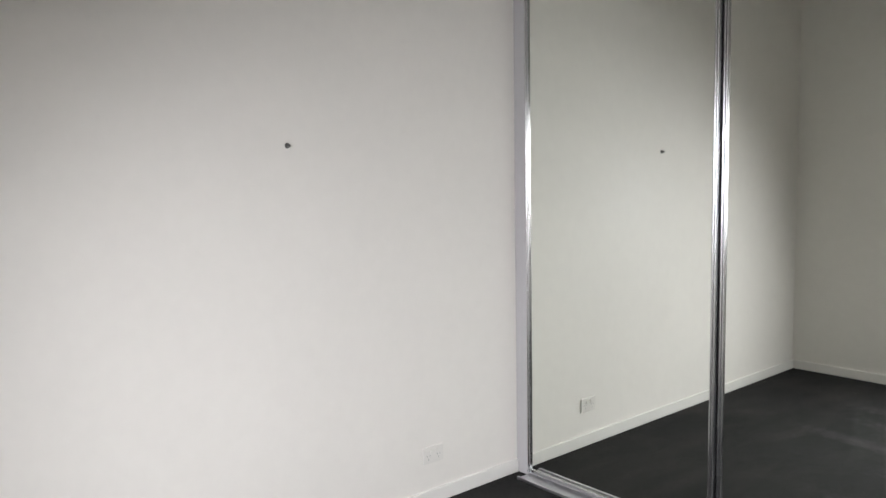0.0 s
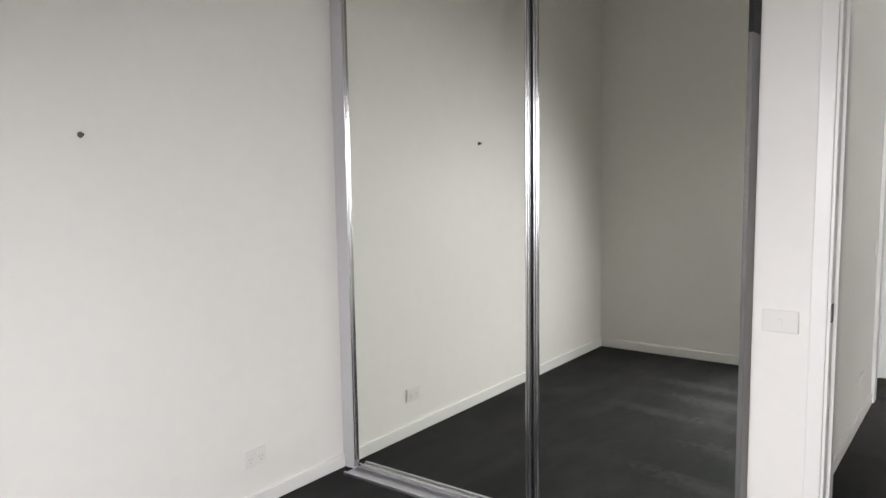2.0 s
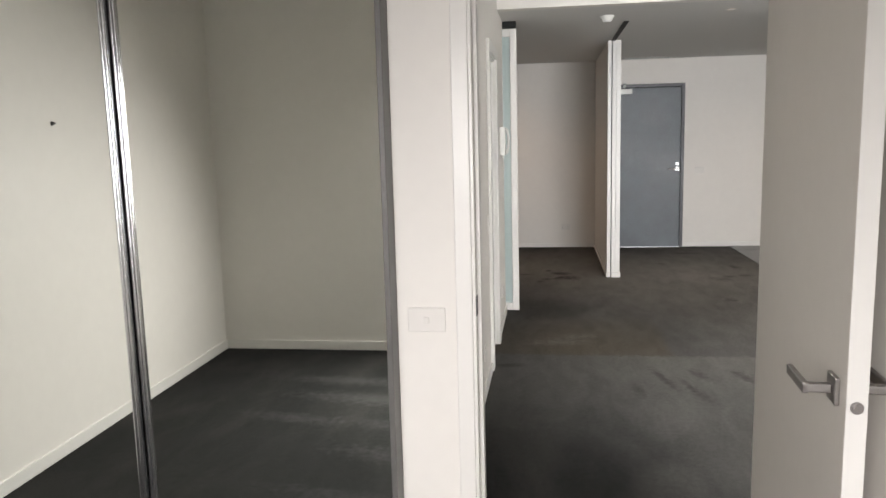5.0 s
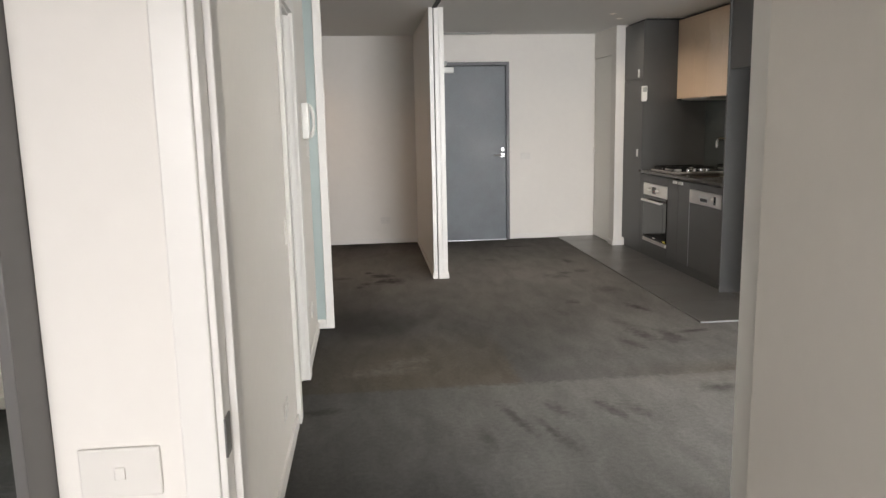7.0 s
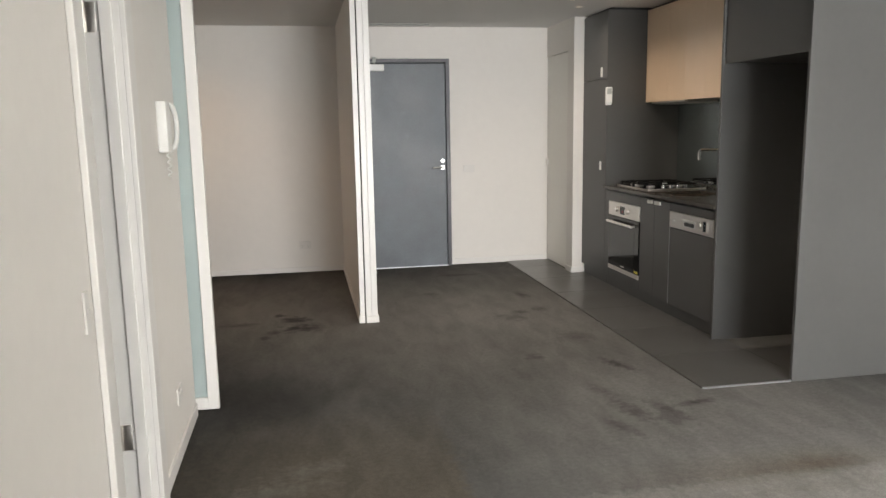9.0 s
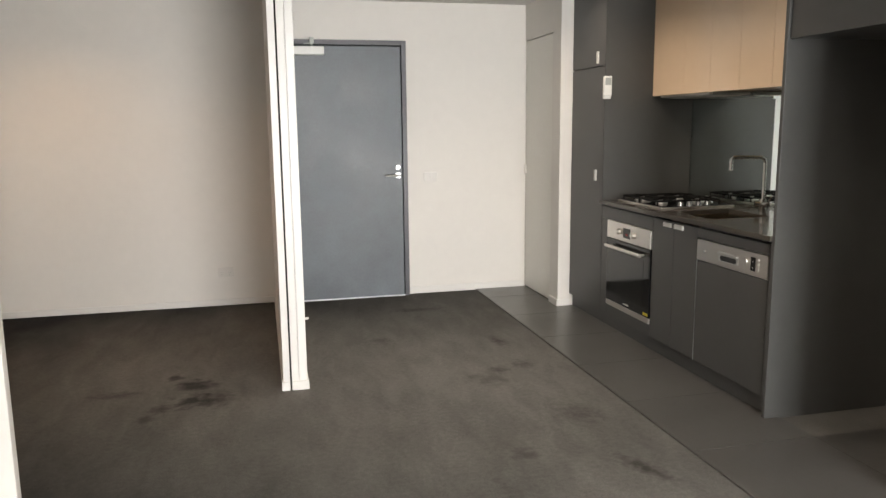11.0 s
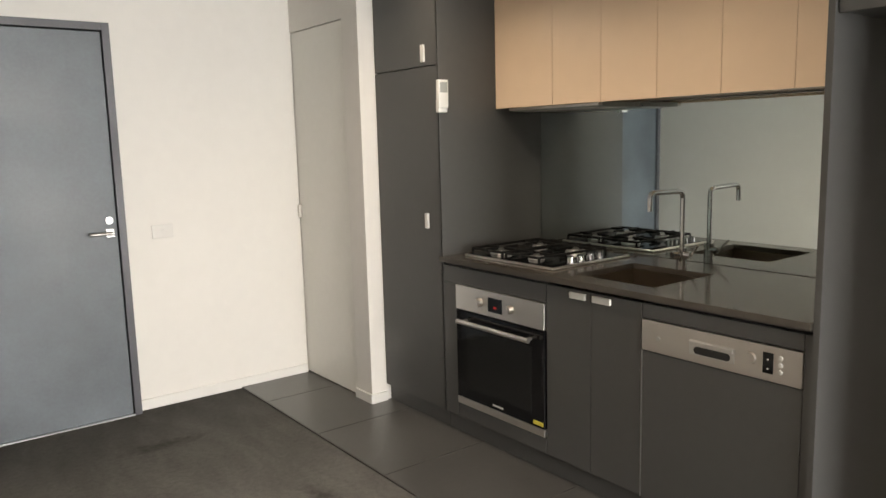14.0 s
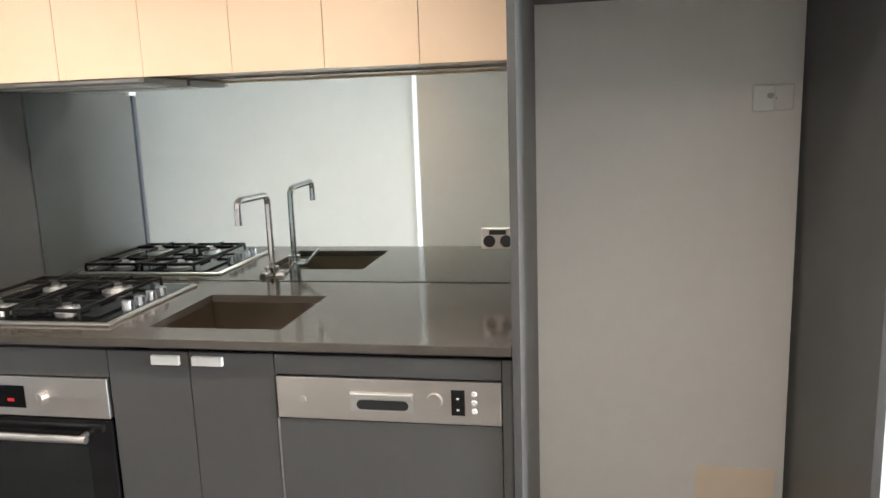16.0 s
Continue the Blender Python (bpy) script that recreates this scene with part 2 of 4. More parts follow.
    sr.inputs["From Min"].default_value, sr.inputs["From Max"].default_value = 0.35, 0.65
    sr.inputs["To Min"].default_value, sr.inputs["To Max"].default_value = 0.90, 1.10
    nt.links.new(streak.outputs["Fac"], sr.inputs[0])
    sm = nt.nodes.new("ShaderNodeMix")
    sm.data_type, sm.blend_type = "RGBA", "MULTIPLY"
    sm.inputs["Factor"].default_value = 1
    nt.links.new(out, sm.inputs["A"])
    nt.links.new(sr.outputs[0], sm.inputs["B"])
    out = sm.outputs["Result"]
    # matted tufts and crumbs of lint
    for scale, low, high in ((42, 0.91, 1.09), (160, 0.86, 1.14)):
        tuft = nt.nodes.new("ShaderNodeTexNoise")
        tuft.inputs["Scale"].default_value, tuft.inputs["Detail"].default_value = scale, 6
        nt.links.new(geo.outputs["Position"], tuft.inputs["Vector"])
        tr = nt.nodes.new("ShaderNodeMapRange")
        tr.inputs["From Min"].default_value, tr.inputs["From Max"].default_value = 0.35, 0.65
        tr.inputs["To Min"].default_value, tr.inputs["To Max"].default_value = low, high
        nt.links.new(tuft.outputs["Fac"], tr.inputs[0])
        tm = nt.nodes.new("ShaderNodeMix")
        tm.data_type, tm.blend_type = "RGBA", "MULTIPLY"
        tm.inputs["Factor"].default_value = 1
        nt.links.new(out, tm.inputs["A"])
        nt.links.new(tr.outputs[0], tm.inputs["B"])
        out = tm.outputs["Result"]
    nt.links.new(out, b.inputs["Base Color"])
    return m


WALL = mat("white_wall_paint", (0.74, 0.71, 0.67), 0.6, vary=0.03, scale=3, bump=0.06, bump_scale=260)
CEIL = mat("ceiling_paint", (0.66, 0.65, 0.63), 0.8, vary=0.02, scale=3, bump=0.1, bump_scale=200)
TRIM = mat("white_gloss_trim", (0.73, 0.71, 0.68), 0.36, vary=0.02, scale=5, bump=0.05, bump_scale=90)
DOORW = mat("white_door_paint", (0.66, 0.62, 0.57), 0.38, vary=0.03, scale=4, bump=0.05, bump_scale=150)
STOREW = mat("pale_grey_door_paint", (0.80, 0.78, 0.73), 0.45, vary=0.03, scale=4)
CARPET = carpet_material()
TILE = mat("grey_porcelain_tile", (0.095, 0.091, 0.087), 0.34, vary=0.12, scale=9, bump=0.08, bump_scale=120)
GROUT = mat("dark_grout", (0.20, 0.19, 0.18), 0.9, vary=0.15, scale=20)
CHAR = mat("charcoal_laminate", (0.083, 0.081, 0.079), 0.39, vary=0.05, scale=5, bump=0.04, bump_scale=300, spec=0.4)
# near-black fill that puts the shade inside gaps and slots into colour
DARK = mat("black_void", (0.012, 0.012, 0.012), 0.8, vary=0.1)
PEACH = mat("beige_gloss_laminate", (0.86, 0.655, 0.47), 0.20, vary=0.03, scale=2, coat=0.3)
# warm tint of light, used as a surface colour in the fridge recess
WARMPATCH = mat("painted_warm_light", (0.82, 0.68, 0.54), 0.5, vary=0.03, scale=4)
STONE = mat("dark_polished_stone", (0.075, 0.066, 0.056), 0.12, vary=0.14, scale=40)
STEEL = mat("brushed_steel", (0.74, 0.70, 0.66), 0.34, 1.0, vary=0.02, scale=2, stretch=(1, 1, 14))
CHROME = mat("chrome", (0.60, 0.60, 0.61), 0.19, 1.0, vary=0.02)
TAPC = mat("bright_tap_chrome", (0.74, 0.74, 0.74), 0.10, 1.0, vary=0.02)
ALU = mat("anodised_aluminium", (0.62, 0.62, 0.64), 0.36, 1.0, vary=0.05, scale=8, stretch=(1, 1, 20))
GREYALU = mat("grey_jamb_paint", (0.42, 0.41, 0.42), 0.40, vary=0.04)
DARKALU = mat("dark_metal_jamb", (0.10, 0.095, 0.092), 0.45, vary=0.05)
IRON = mat("cast_iron", (0.010, 0.010, 0.010), 0.6, vary=0.2, scale=30, bump=0.2, bump_scale=200, spec=0.2)
BLACKGLASS = mat("black_oven_glass", (0.006, 0.006, 0.007), 0.05, vary=0.05)
OVENWIN = mat("tinted_oven_window", (0.014, 0.015, 0.015), 0.08, vary=0.08)
BLACK = mat("black_plastic", (0.02, 0.02, 0.02), 0.35, vary=0.05)
BURN = mat("pale_cast_aluminium", (0.78, 0.77, 0.75), 0.38, 1.0, vary=0.04, scale=20)
SINKST = mat("satin_sink_steel", (0.34, 0.295, 0.24), 0.30, 1.0, vary=0.03, scale=1.5)
SATIN = mat("dark_satin_metal", (0.36, 0.34, 0.33), 0.35, 1.0, vary=0.03)
PLATE = mat("ivory_switch_plastic", (0.69, 0.665, 0.63), 0.36, vary=0.02)
TABS = mat("pull_tab_plastic", (0.66, 0.65, 0.62), 0.35, vary=0.02)
PLASTIC = mat("white_plastic", (0.76, 0.75, 0.72), 0.36, vary=0.02)
GREYPL = mat("grey_plastic", (0.35, 0.36, 0.34), 0.4, vary=0.03)
YELLOW = mat("yellow_label", (0.75, 0.62, 0.08), 0.5, vary=0.03)
BLUE = mat("slate_blue_door_paint", (0.108, 0.122, 0.138), 0.46, vary=0.34, scale=9, grain=0.22, bump=0.06, bump_scale=80)
BLUEF = mat("dark_slate_frame_paint", (0.080, 0.078, 0.088), 0.45, vary=0.08, scale=8)
MIRROR = mat("silver_mirror", (0.84, 0.86, 0.815), 0.012, 1.0, vary=0.008, scale=2)
SPLASH = mat("grey_mirror_glass", (0.84, 0.93, 0.93), 0.025, 1.0, vary=0.02, scale=2)
FROST = glass("frosted_green_glass", (0.56, 0.66, 0.65), 0.35, 0.4)
PANE = glass("clear_pane", (1, 1, 1), 0.0)
LED = bpy.data.materials.new("red_led")
LED.use_nodes = True
LED.node_tree.nodes["Principled BSDF"].inputs["Base Color"].default_value = (0.04, 0.0, 0.0, 1)
LED.node_tree.nodes["Principled BSDF"].inputs["Emission Color"].default_value = (1, 0.03, 0.03, 1)
LED.node_tree.nodes["Principled BSDF"].inputs["Emission Strength"].default_value = 0.22
LAMP = bpy.data.materials.new("warm_lamp")
LAMP.use_nodes = True
LAMP.node_tree.nodes["Principled BSDF"].inputs["Emission Color"].default_value = (1, 0.8, 0.6, 1)
LAMP.node_tree.nodes["Principled BSDF"].inputs["Emission Strength"].default_value = 0.7

# ---- building helpers ----


def box(bm, x0, x1, y0, y1, z0, z1, bevel=0.0, seg=2):
    m = Matrix.Translation(((x0 + x1) / 2, (y0 + y1) / 2, (z0 + z1) / 2)) @ Matrix.Diagonal((x1 - x0, y1 - y0, z1 - z0, 1))
    vs = bmesh.ops.create_cube(bm, size=1, matrix=m)["verts"]
    if bevel:
        es = list({e for v in vs for e in v.link_edges})
        bmesh.ops.bevel(bm, geom=es, offset=bevel, segments=seg, affect="EDGES", profile=0.5)
    return bm


def boxes(*rows, bevel=0.0):
    bm = bmesh.new()
    for r in rows:
        box(bm, *r, bevel=bevel)
    return bm


def rod(bm, a, b, r, n=14, r2=None):
    """A round bar from a to b."""
    a, b = Vector(a), Vector(b)
    turn = (b - a).to_track_quat("Z", "Y").to_matrix().to_4x4()
    bmesh.ops.create_cone(bm, cap_ends=True, segments=n, radius1=r, radius2=r if r2 is None else r2, depth=(b - a).length, matrix=Matrix.Translation((a + b) / 2) @ turn)
    return bm


def ball(bm, c, r):
    bmesh.ops.create_uvsphere(bm, u_segments=12, v_segments=8, radius=r, matrix=Matrix.Translation(c))
    return bm


def mesh(name, bm, material, smooth=False):
    me = bpy.data.meshes.new(name)
    bm.to_mesh(me)
    bm.free()
    me.materials.append(material)
    if smooth:
        for p in me.polygons:
            p.use_smooth = True
        me.set_sharp_from_angle(angle=radians(35))
    return me


def thing(name, x, y, z, label, category, group="", kind=""):
    """An empty at the base of a thing; its parts are given in world metres."""
    ob = new(name)
    ob.empty_display_size = 0.05
    ob.location = (x, y, z)
    return tagged(ob, label, category, group, kind)


def part(name, bm, material, parent, label="", smooth=False):
    ob = new(name, mesh(name, bm, material, smooth))
    ob.parent = parent
    if parent.type == "EMPTY":
        ob.matrix_parent_inverse = Matrix.Translation(-parent.location)
    return tagged(ob, label)


def single(name, bm, material, label, category, group="", kind="", smooth=False):
    return tagged(new(name, mesh(name, bm, material, smooth)), label, category, group, kind)


def structure(name, bm, material, label, category, smooth=False):
    return single(name, bm, material, label, category, "", "structure", smooth)


# ---- plan, in metres ----
WEST, MIR, NIB, SOUTH = -2.30, 2.963, 3.046, 0.034
HALL, NORTH, EAST, KBACK = -0.33, 10.86, 3.60, 3.56
JL, JR = -0.192, 0.690
NIBB = NIB + 0.12
HIGH, LOW, BULK = 2.74, 2.395, 6.52
TOP = LOW - 0.018
FRONT = 2.87

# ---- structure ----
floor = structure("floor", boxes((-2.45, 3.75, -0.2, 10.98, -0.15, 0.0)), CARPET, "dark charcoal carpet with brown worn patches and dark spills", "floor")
structure("wall_west", boxes((WEST - 0.12, WEST, SOUTH - 0.2, 3.7, 0, HIGH)), WALL, "plain white painted bedroom wall", "wall")
structure("wall_south", boxes(
    (WEST, -0.97, SOUTH - 0.2, SOUTH, 0, HIGH), (0.48, 0.95, SOUTH - 0.2, SOUTH, 0, HIGH), (3.45, 3.72, SOUTH - 0.2, SOUTH, 0, HIGH),
    (-0.97, 0.48, SOUTH - 0.2, SOUTH, 2.1, HIGH), (0.95, 3.45, SOUTH - 0.2, SOUTH, 2.35, HIGH), (-0.97, 0.48, SOUTH - 0.2, SOUTH, 0, 0.7), (0.95, 3.45, SOUTH - 0.2, SOUTH, 0, 0.06)),
    WALL, "white painted outside wall with two large windows", "wall")
structure("wall_bedroom_east", boxes((0.70, 0.82, SOUTH, NIB, 0, HIGH)), WALL, "white wall between bedroom and living room", "wall")
structure("wall_bedroom_north", boxes(
    (-0.419, JL, NIB, NIBB, 0, HIGH), (JR, 0.82, NIB, NIBB, 0, HIGH), (JL, JR, NIB, NIBB, 2.09, HIGH), (WEST, -0.419, NIB - 0.02, NIBB, 2.40, HIGH)),
    WALL, "white bedroom wall with a doorway and built-in wardrobe", "wall")
structure("wall_wardrobe_back", boxes((WEST, -0.33, 3.62, 3.70, 0, HIGH)), WALL, "white wall behind the wardrobe", "wall")
structure("wall_hall", boxes(
    (HALL - 0.12, HALL, NIBB, 5.50, 0, HIGH), (HALL - 0.12, HALL, 6.10, BULK, 0, HIGH), (HALL - 0.12, HALL, BULK, 7.10, 0, LOW), (HALL - 0.12, HALL, 5.50, 6.10, 2.001, HIGH)), WALL, "white living room wall with an open doorway", "wall")
structure("wall_bathroom", boxes((-2.0, -1.9, 3.7, 7.0, 0, LOW), (-2.0, HALL - 0.12, 7.0, 7.10, 0, LOW), (-1.9, HALL - 0.12, 4.9, 5.0, 0, LOW)), WALL, "plain white wall of the side room", "wall")
structure("wall_study_west", boxes((-1.72, -1.6, 7.10, NORTH, 0, LOW)), WALL, "plain white wall of the study nook", "wall")
structure("wall_north", boxes(
    (-1.72, 0.84, NORTH, NORTH + 0.12, 0, LOW), (1.70, 2.775, NORTH, NORTH + 0.12, 0, LOW), (0.84, 1.70, NORTH, NORTH + 0.12, 2.05, LOW), (0.84, 1.70, NORTH + 0.10, NORTH + 0.12, 0, 2.05)),
    WALL, "white painted entry wall", "wall")
structure("wall_store", boxes((2.775, KBACK, 10.08, 10.245, 0, LOW), (2.775, 2.87, 10.245, NORTH + 0.12, 2.105, LOW), (2.862, 2.87, 10.245, NORTH + 0.12, 0, 2.105), (2.775, 2.86, 10.872, NORTH + 0.12, 0, 2.105)),
    WALL, "white wall beside the pantry with a store door", "wall")
structure("wall_kitchen", boxes((KBACK, KBACK + 0.12, 6.875, NORTH + 0.12, 0, LOW)), WALL, "white painted wall behind the kitchen", "wall")
structure("wall_east", boxes((EAST, EAST + 0.12, SOUTH, 6.875, 0, HIGH)), WALL, "plain white living room wall", "wall")
structure("ceiling_high", boxes((WEST - 0.12, 3.75, SOUTH - 0.2, BULK, HIGH, HIGH + 0.1)), CEIL, "white plaster ceiling", "ceiling")
structure("ceiling_low", boxes((-2.0, 3.75, BULK + 0.1, NORTH + 0.12, LOW, LOW + 0.1), (-2.0, HALL - 0.12, 3.7, BULK, LOW, LOW + 0.1)), CEIL, "lower white plaster ceiling", "ceiling")
structure("bulkhead", boxes((HALL - 0.12, 3.72, BULK, BULK + 0.1, LOW, HIGH)), WALL, "white bulkhead face above the kitchen zone", "bulkhead")

# sliding-door partition with its open slot
pt = thing("partition_wall", 0.685, 9.78, 0, "white partition wall with an open slot for a sliding panel", "wall", kind="structure")
part("wall_leaf", boxes((0.632, 0.663, 8.712, NORTH, 0, LOW)), WALL, pt)
part("wall_leaf", boxes((0.675, 0.753, 8.712, NORTH, 0, LOW)), WALL, pt)
part("slot", boxes((0.663, 0.675, 8.76, NORTH, 0, LOW)), DARK, pt, "dark open slot")
part("end_trim", boxes((0.628, 0.6645, 8.698, 8.712, 0, LOW), bevel=0.002), TRIM, pt)
part("end_trim", boxes((0.6735, 0.7123, 8.700, 8.712, 0, LOW), bevel=0.0015), TRIM, pt)
part("end_trim", boxes((0.7138, 0.757, 8.697, 8.712, 0, LOW), bevel=0.0015), TRIM, pt)


def skirting(name, rows):
    structure(name, boxes(*rows, bevel=0.003), TRIM, "low white painted skirting board", "skirting")


SK = 0.065
skirting("baseboard_west", [(WEST, WEST + 0.014, SOUTH, MIR - 0.024, 0, SK)])
skirting("baseboard_south", [(WEST + 0.014, 0.70, SOUTH, SOUTH + 0.014, 0, SK)])
skirting("baseboard_hall", [(HALL, HALL + 0.013, NIBB, 5.43, 0, SK), (HALL, HALL + 0.013, 6.165, 7.08, 0, SK)])
skirting("baseboard_north", [(-1.6, 0.62, NORTH - 0.013, NORTH, 0, 0.05), (1.745, 2.775, NORTH - 0.013, NORTH, 0, 0.06)])
skirting("baseboard_partition", [(0.619, 0.6645, 8.686, 8.696, 0, 0.05), (0.6735, 0.766, 8.684, 8.695, 0, 0.05), (0.753, 0.765, 8.72, NORTH - 0.07, 0, 0.05), (0.620, 0.632, 8.72, NORTH - 0.013, 0, 0.05)])
skirting("baseboard_east", [(EAST - 0.014, EAST, SOUTH, 6.84, 0, SK)])
skirting("baseboard_store", [(2.762, 2.775, 10.075, 10.24, 0, 0.06), (2.762, 2.872, 10.066, 10.079, 0, 0.06)])

# ---- windows ----


def window(name, x0, x1, z0, z1, n, label):
    w = thing(name, (x0 + x1) / 2, SOUTH - 0.1, z0, label, "window", kind="structure")
    y0, y1 = SOUTH - 0.16, SOUTH - 0.11
    part("window_frame", boxes((x0, x1, y0, y1, z0, z0 + 0.05), (x0, x1, y0, y1, z1 - 0.05, z1), (x0, x0 + 0.05, y0, y1, z0 + 0.05, z1 - 0.05), (x1 - 0.05, x1, y0, y1, z0 + 0.05, z1 - 0.05)), ALU, w)
    step = (x1 - x0 - 0.1) / n
    for i in range(n):
        a = x0 + 0.05 + i * step
        if i:
            part("mullion", boxes((a - 0.02, a + 0.02, y0, y1, z0 + 0.05, z1 - 0.05)), ALU, w)
        p = part("pane", boxes((a + 0.02, a + step - 0.02, y0 + 0.02, y0 + 0.026, z0 + 0.05, z1 - 0.05)), PANE, w)
        p.visible_shadow = False


window("window_1", -0.97, 0.48, 0.70, 2.1, 2, "aluminium-framed bedroom window with clear panes")
window("window_2", 0.95, 3.45, 0.06, 2.35, 3, "wide aluminium-framed living room window with clear panes")

# ---- wardrobe ----
wr = thing("wardrobe", -1.3, 3.2, 0, "built-in wardrobe with two mirrored sliding doors in chrome frames", "wardrobe")
part("side_jamb", boxes((WEST, WEST + 0.075, MIR - 0.022, MIR + 0.10, 0, 2.40), bevel=0.002), GREYALU, wr, "pale grey painted jamb")
part("side_jamb", boxes((-0.437, -0.420, MIR - 0.004, NIB + 0.02, 0, 1.885), bevel=0.002), DARKALU, wr, "dark grey metal jamb")
part("track_end", boxes((-0.437, -0.420, MIR + 0.002, NIB + 0.02, 1.885, 2.40)), DARK, wr, "dark open end of the top track")
part("top_track", boxes((WEST + 0.075, -0.437, MIR - 0.03, MIR + 0.07, 2.36, 2.40)), ALU, wr)
part("floor_track", boxes((WEST + 0.075, -0.437, MIR - 0.100, MIR - 0.088, 0, 0.014), (WEST + 0.075, -0.437, MIR - 0.088, MIR + 0.06, 0, 0.006), (WEST + 0.075, -0.437, MIR - 0.006, MIR + 0.002, 0.006, 0.02), (WEST + 0.075, -0.437, MIR + 0.05, MIR + 0.06, 0.006, 0.014), bevel=0.001), ALU, wr, "brushed aluminium floor track")
part("interior", boxes((WEST, -0.44, 3.58, 3.61, 0.01, 2.40)), WALL, wr)


def mirror_door(x0, x1, y, last=True):
    d = part("sliding_door", boxes((x0 + 0.02, x1 - (0.02 if last else 0.001), y, y + 0.004, 0.035, 2.35)), MIRROR, wr, "full-height mirror pane")
    for a in (x0, x1 - 0.021) if last else (x0,):
        st = bmesh.new()
        box(st, a + 0.001, a + 0.020, y - 0.006, y + 0.018, 0.02, 2.36)
        rod(st, (a + 0.006, y - 0.006, 0.02), (a + 0.006, y - 0.006, 2.36), 0.0058, 16)
        rod(st, (a + 0.0162, y - 0.006, 0.02), (a + 0.0162, y - 0.006, 2.36), 0.0046, 16)
        part("stile", st, CHROME, d, "polished chrome stile", smooth=True)
    for z in (0.018, 2.343):
        part("rail", boxes((x0 + 0.026, x1 - 0.026, y - 0.006, y + 0.016, z, z + 0.018), bevel=0.002), CHROME, d, "chrome rail")


mirror_door(WEST + 0.075, -1.236, MIR - 0.018)
mirror_door(-1.234, -0.4375, MIR + 0.004, False)

# ---- bedroom doorway and door ----
fr = thing("door_frame", (JL + JR) / 2, NIB, 0, "white painted bedroom door frame with plain architraves", "door frame", kind="structure")
part("jamb", boxes((JL, JL + 0.016, NIB - 0.004, NIBB + 0.004, 0, 2.075), bevel=0.002), TRIM, fr)
part("jamb", boxes((JR - 0.016, JR, NIB - 0.004, NIBB + 0.004, 0, 2.075), bevel=0.002), TRIM, fr)
part("head", boxes((JL, JR, NIB - 0.004, NIBB + 0.004, 2.075, 2.092), bevel=0.002), TRIM, fr)
part("stop", boxes((JL + 0.016, JL + 0.028, NIB + 0.045, NIBB - 0.02, 0, 2.075), bevel=0.002), TRIM, fr)
part("architrave", boxes((JL - 0.044, JL + 0.006, NIB - 0.014, NIB - 0.002, 0, 2.15), bevel=0.003), TRIM, fr)
part("architrave", boxes((JR - 0.006, JR + 0.009, NIB - 0.018, NIB - 0.002, 0, 2.15), bevel=0.003), TRIM, fr)
part("architrave", boxes((JL + 0.006, JR - 0.006, NIB - 0.018, NIB - 0.002, 2.085, 2.15), bevel=0.003), TRIM, fr)
part("architrave", boxes((JL - 0.062, JL + 0.006, NIBB + 0.002, NIBB + 0.018, 0, 2.15), bevel=0.003), TRIM, fr)
part("architrave", boxes((JR - 0.006, JR + 0.062, NIBB + 0.002, NIBB + 0.018, 0, 2.15), bevel=0.003), TRIM, fr)
part("strike_plate", boxes((JL + 0.0155, JL + 0.0185, NIB - 0.005, NIB + 0.030, 0.945, 1.005)), DARKALU, fr, "dark metal strike plate")

# the leaf is drawn shut along -x from its hinge, then swung open
LEAF = 0.785
door = new("door_1")
tagged(door, "open white painted bedroom door with a steel lever handle", "door", kind="structure")


def leaf_part(name, bm, material, label="", smooth=False, parent=None):
    ob = new(name, mesh(name, bm, material, smooth))
    ob.parent = parent or door
    return tagged(ob, label)


leaf_part("leaf", boxes((-LEAF, 0, -0.038, 0, 0.012, 2.062), bevel=0.0015), DOORW)
leaf_part("leaf_edge", boxes((-LEAF - 0.002, -LEAF, -0.0375, -0.0005, 0.013, 2.061)), TRIM, "bright white painted door edge")
lb = rod(bmesh.new(), (-LEAF - 0.003, -0.019, 0.968), (-LEAF - 0.0015, -0.019, 0.968), 0.012, 20)
rod(lb, (-LEAF - 0.009, -0.019, 0.968), (-LEAF - 0.003, -0.019, 0.968), 0.007, 12)
leaf_part("latch", lb, SATIN, "round steel tubular latch", True)
for side, y in ((1, 0.0), (-1, -0.038)):
    hx = -LEAF + 0.062
    h = leaf_part("rose", boxes((hx - 0.027, hx + 0.027, min(y, y + side * 0.009), max(y, y + side * 0.009), 0.958, 1.012), bevel=0.002), SATIN, "square brushed steel rose")
    lv = bmesh.new()
    box(lv, hx - 0.009, hx + 0.009, min(y + side * 0.009, y + side * 0.062), max(y + side * 0.009, y + side * 0.062), 0.976, 0.994, bevel=0.003)
    box(lv, hx - 0.009, hx + 0.118, min(y + side * 0.050, y + side * 0.062), max(y + side * 0.050, y + side * 0.062), 0.974, 0.996, bevel=0.003)
    leaf_part("lever", lv, SATIN, "flat satin steel lever", parent=h)
for z in (0.25, 1.8):
    hg = rod(bmesh.new(), (0.008, -0.044, z), (0.008, -0.044, z + 0.1), 0.007, 10)
    box(hg, -0.03, 0.004, -0.0405, -0.0378, z, z + 0.1)
    box(hg, -0.002, 0.004, -0.075, -0.04, z, z + 0.1)
    leaf_part("hinge", hg, STEEL, "", True)
door.matrix_world = pose(0.633, NIB - 0.006, 0, 0, 0, 86.6)

# ---- wall fittings ----


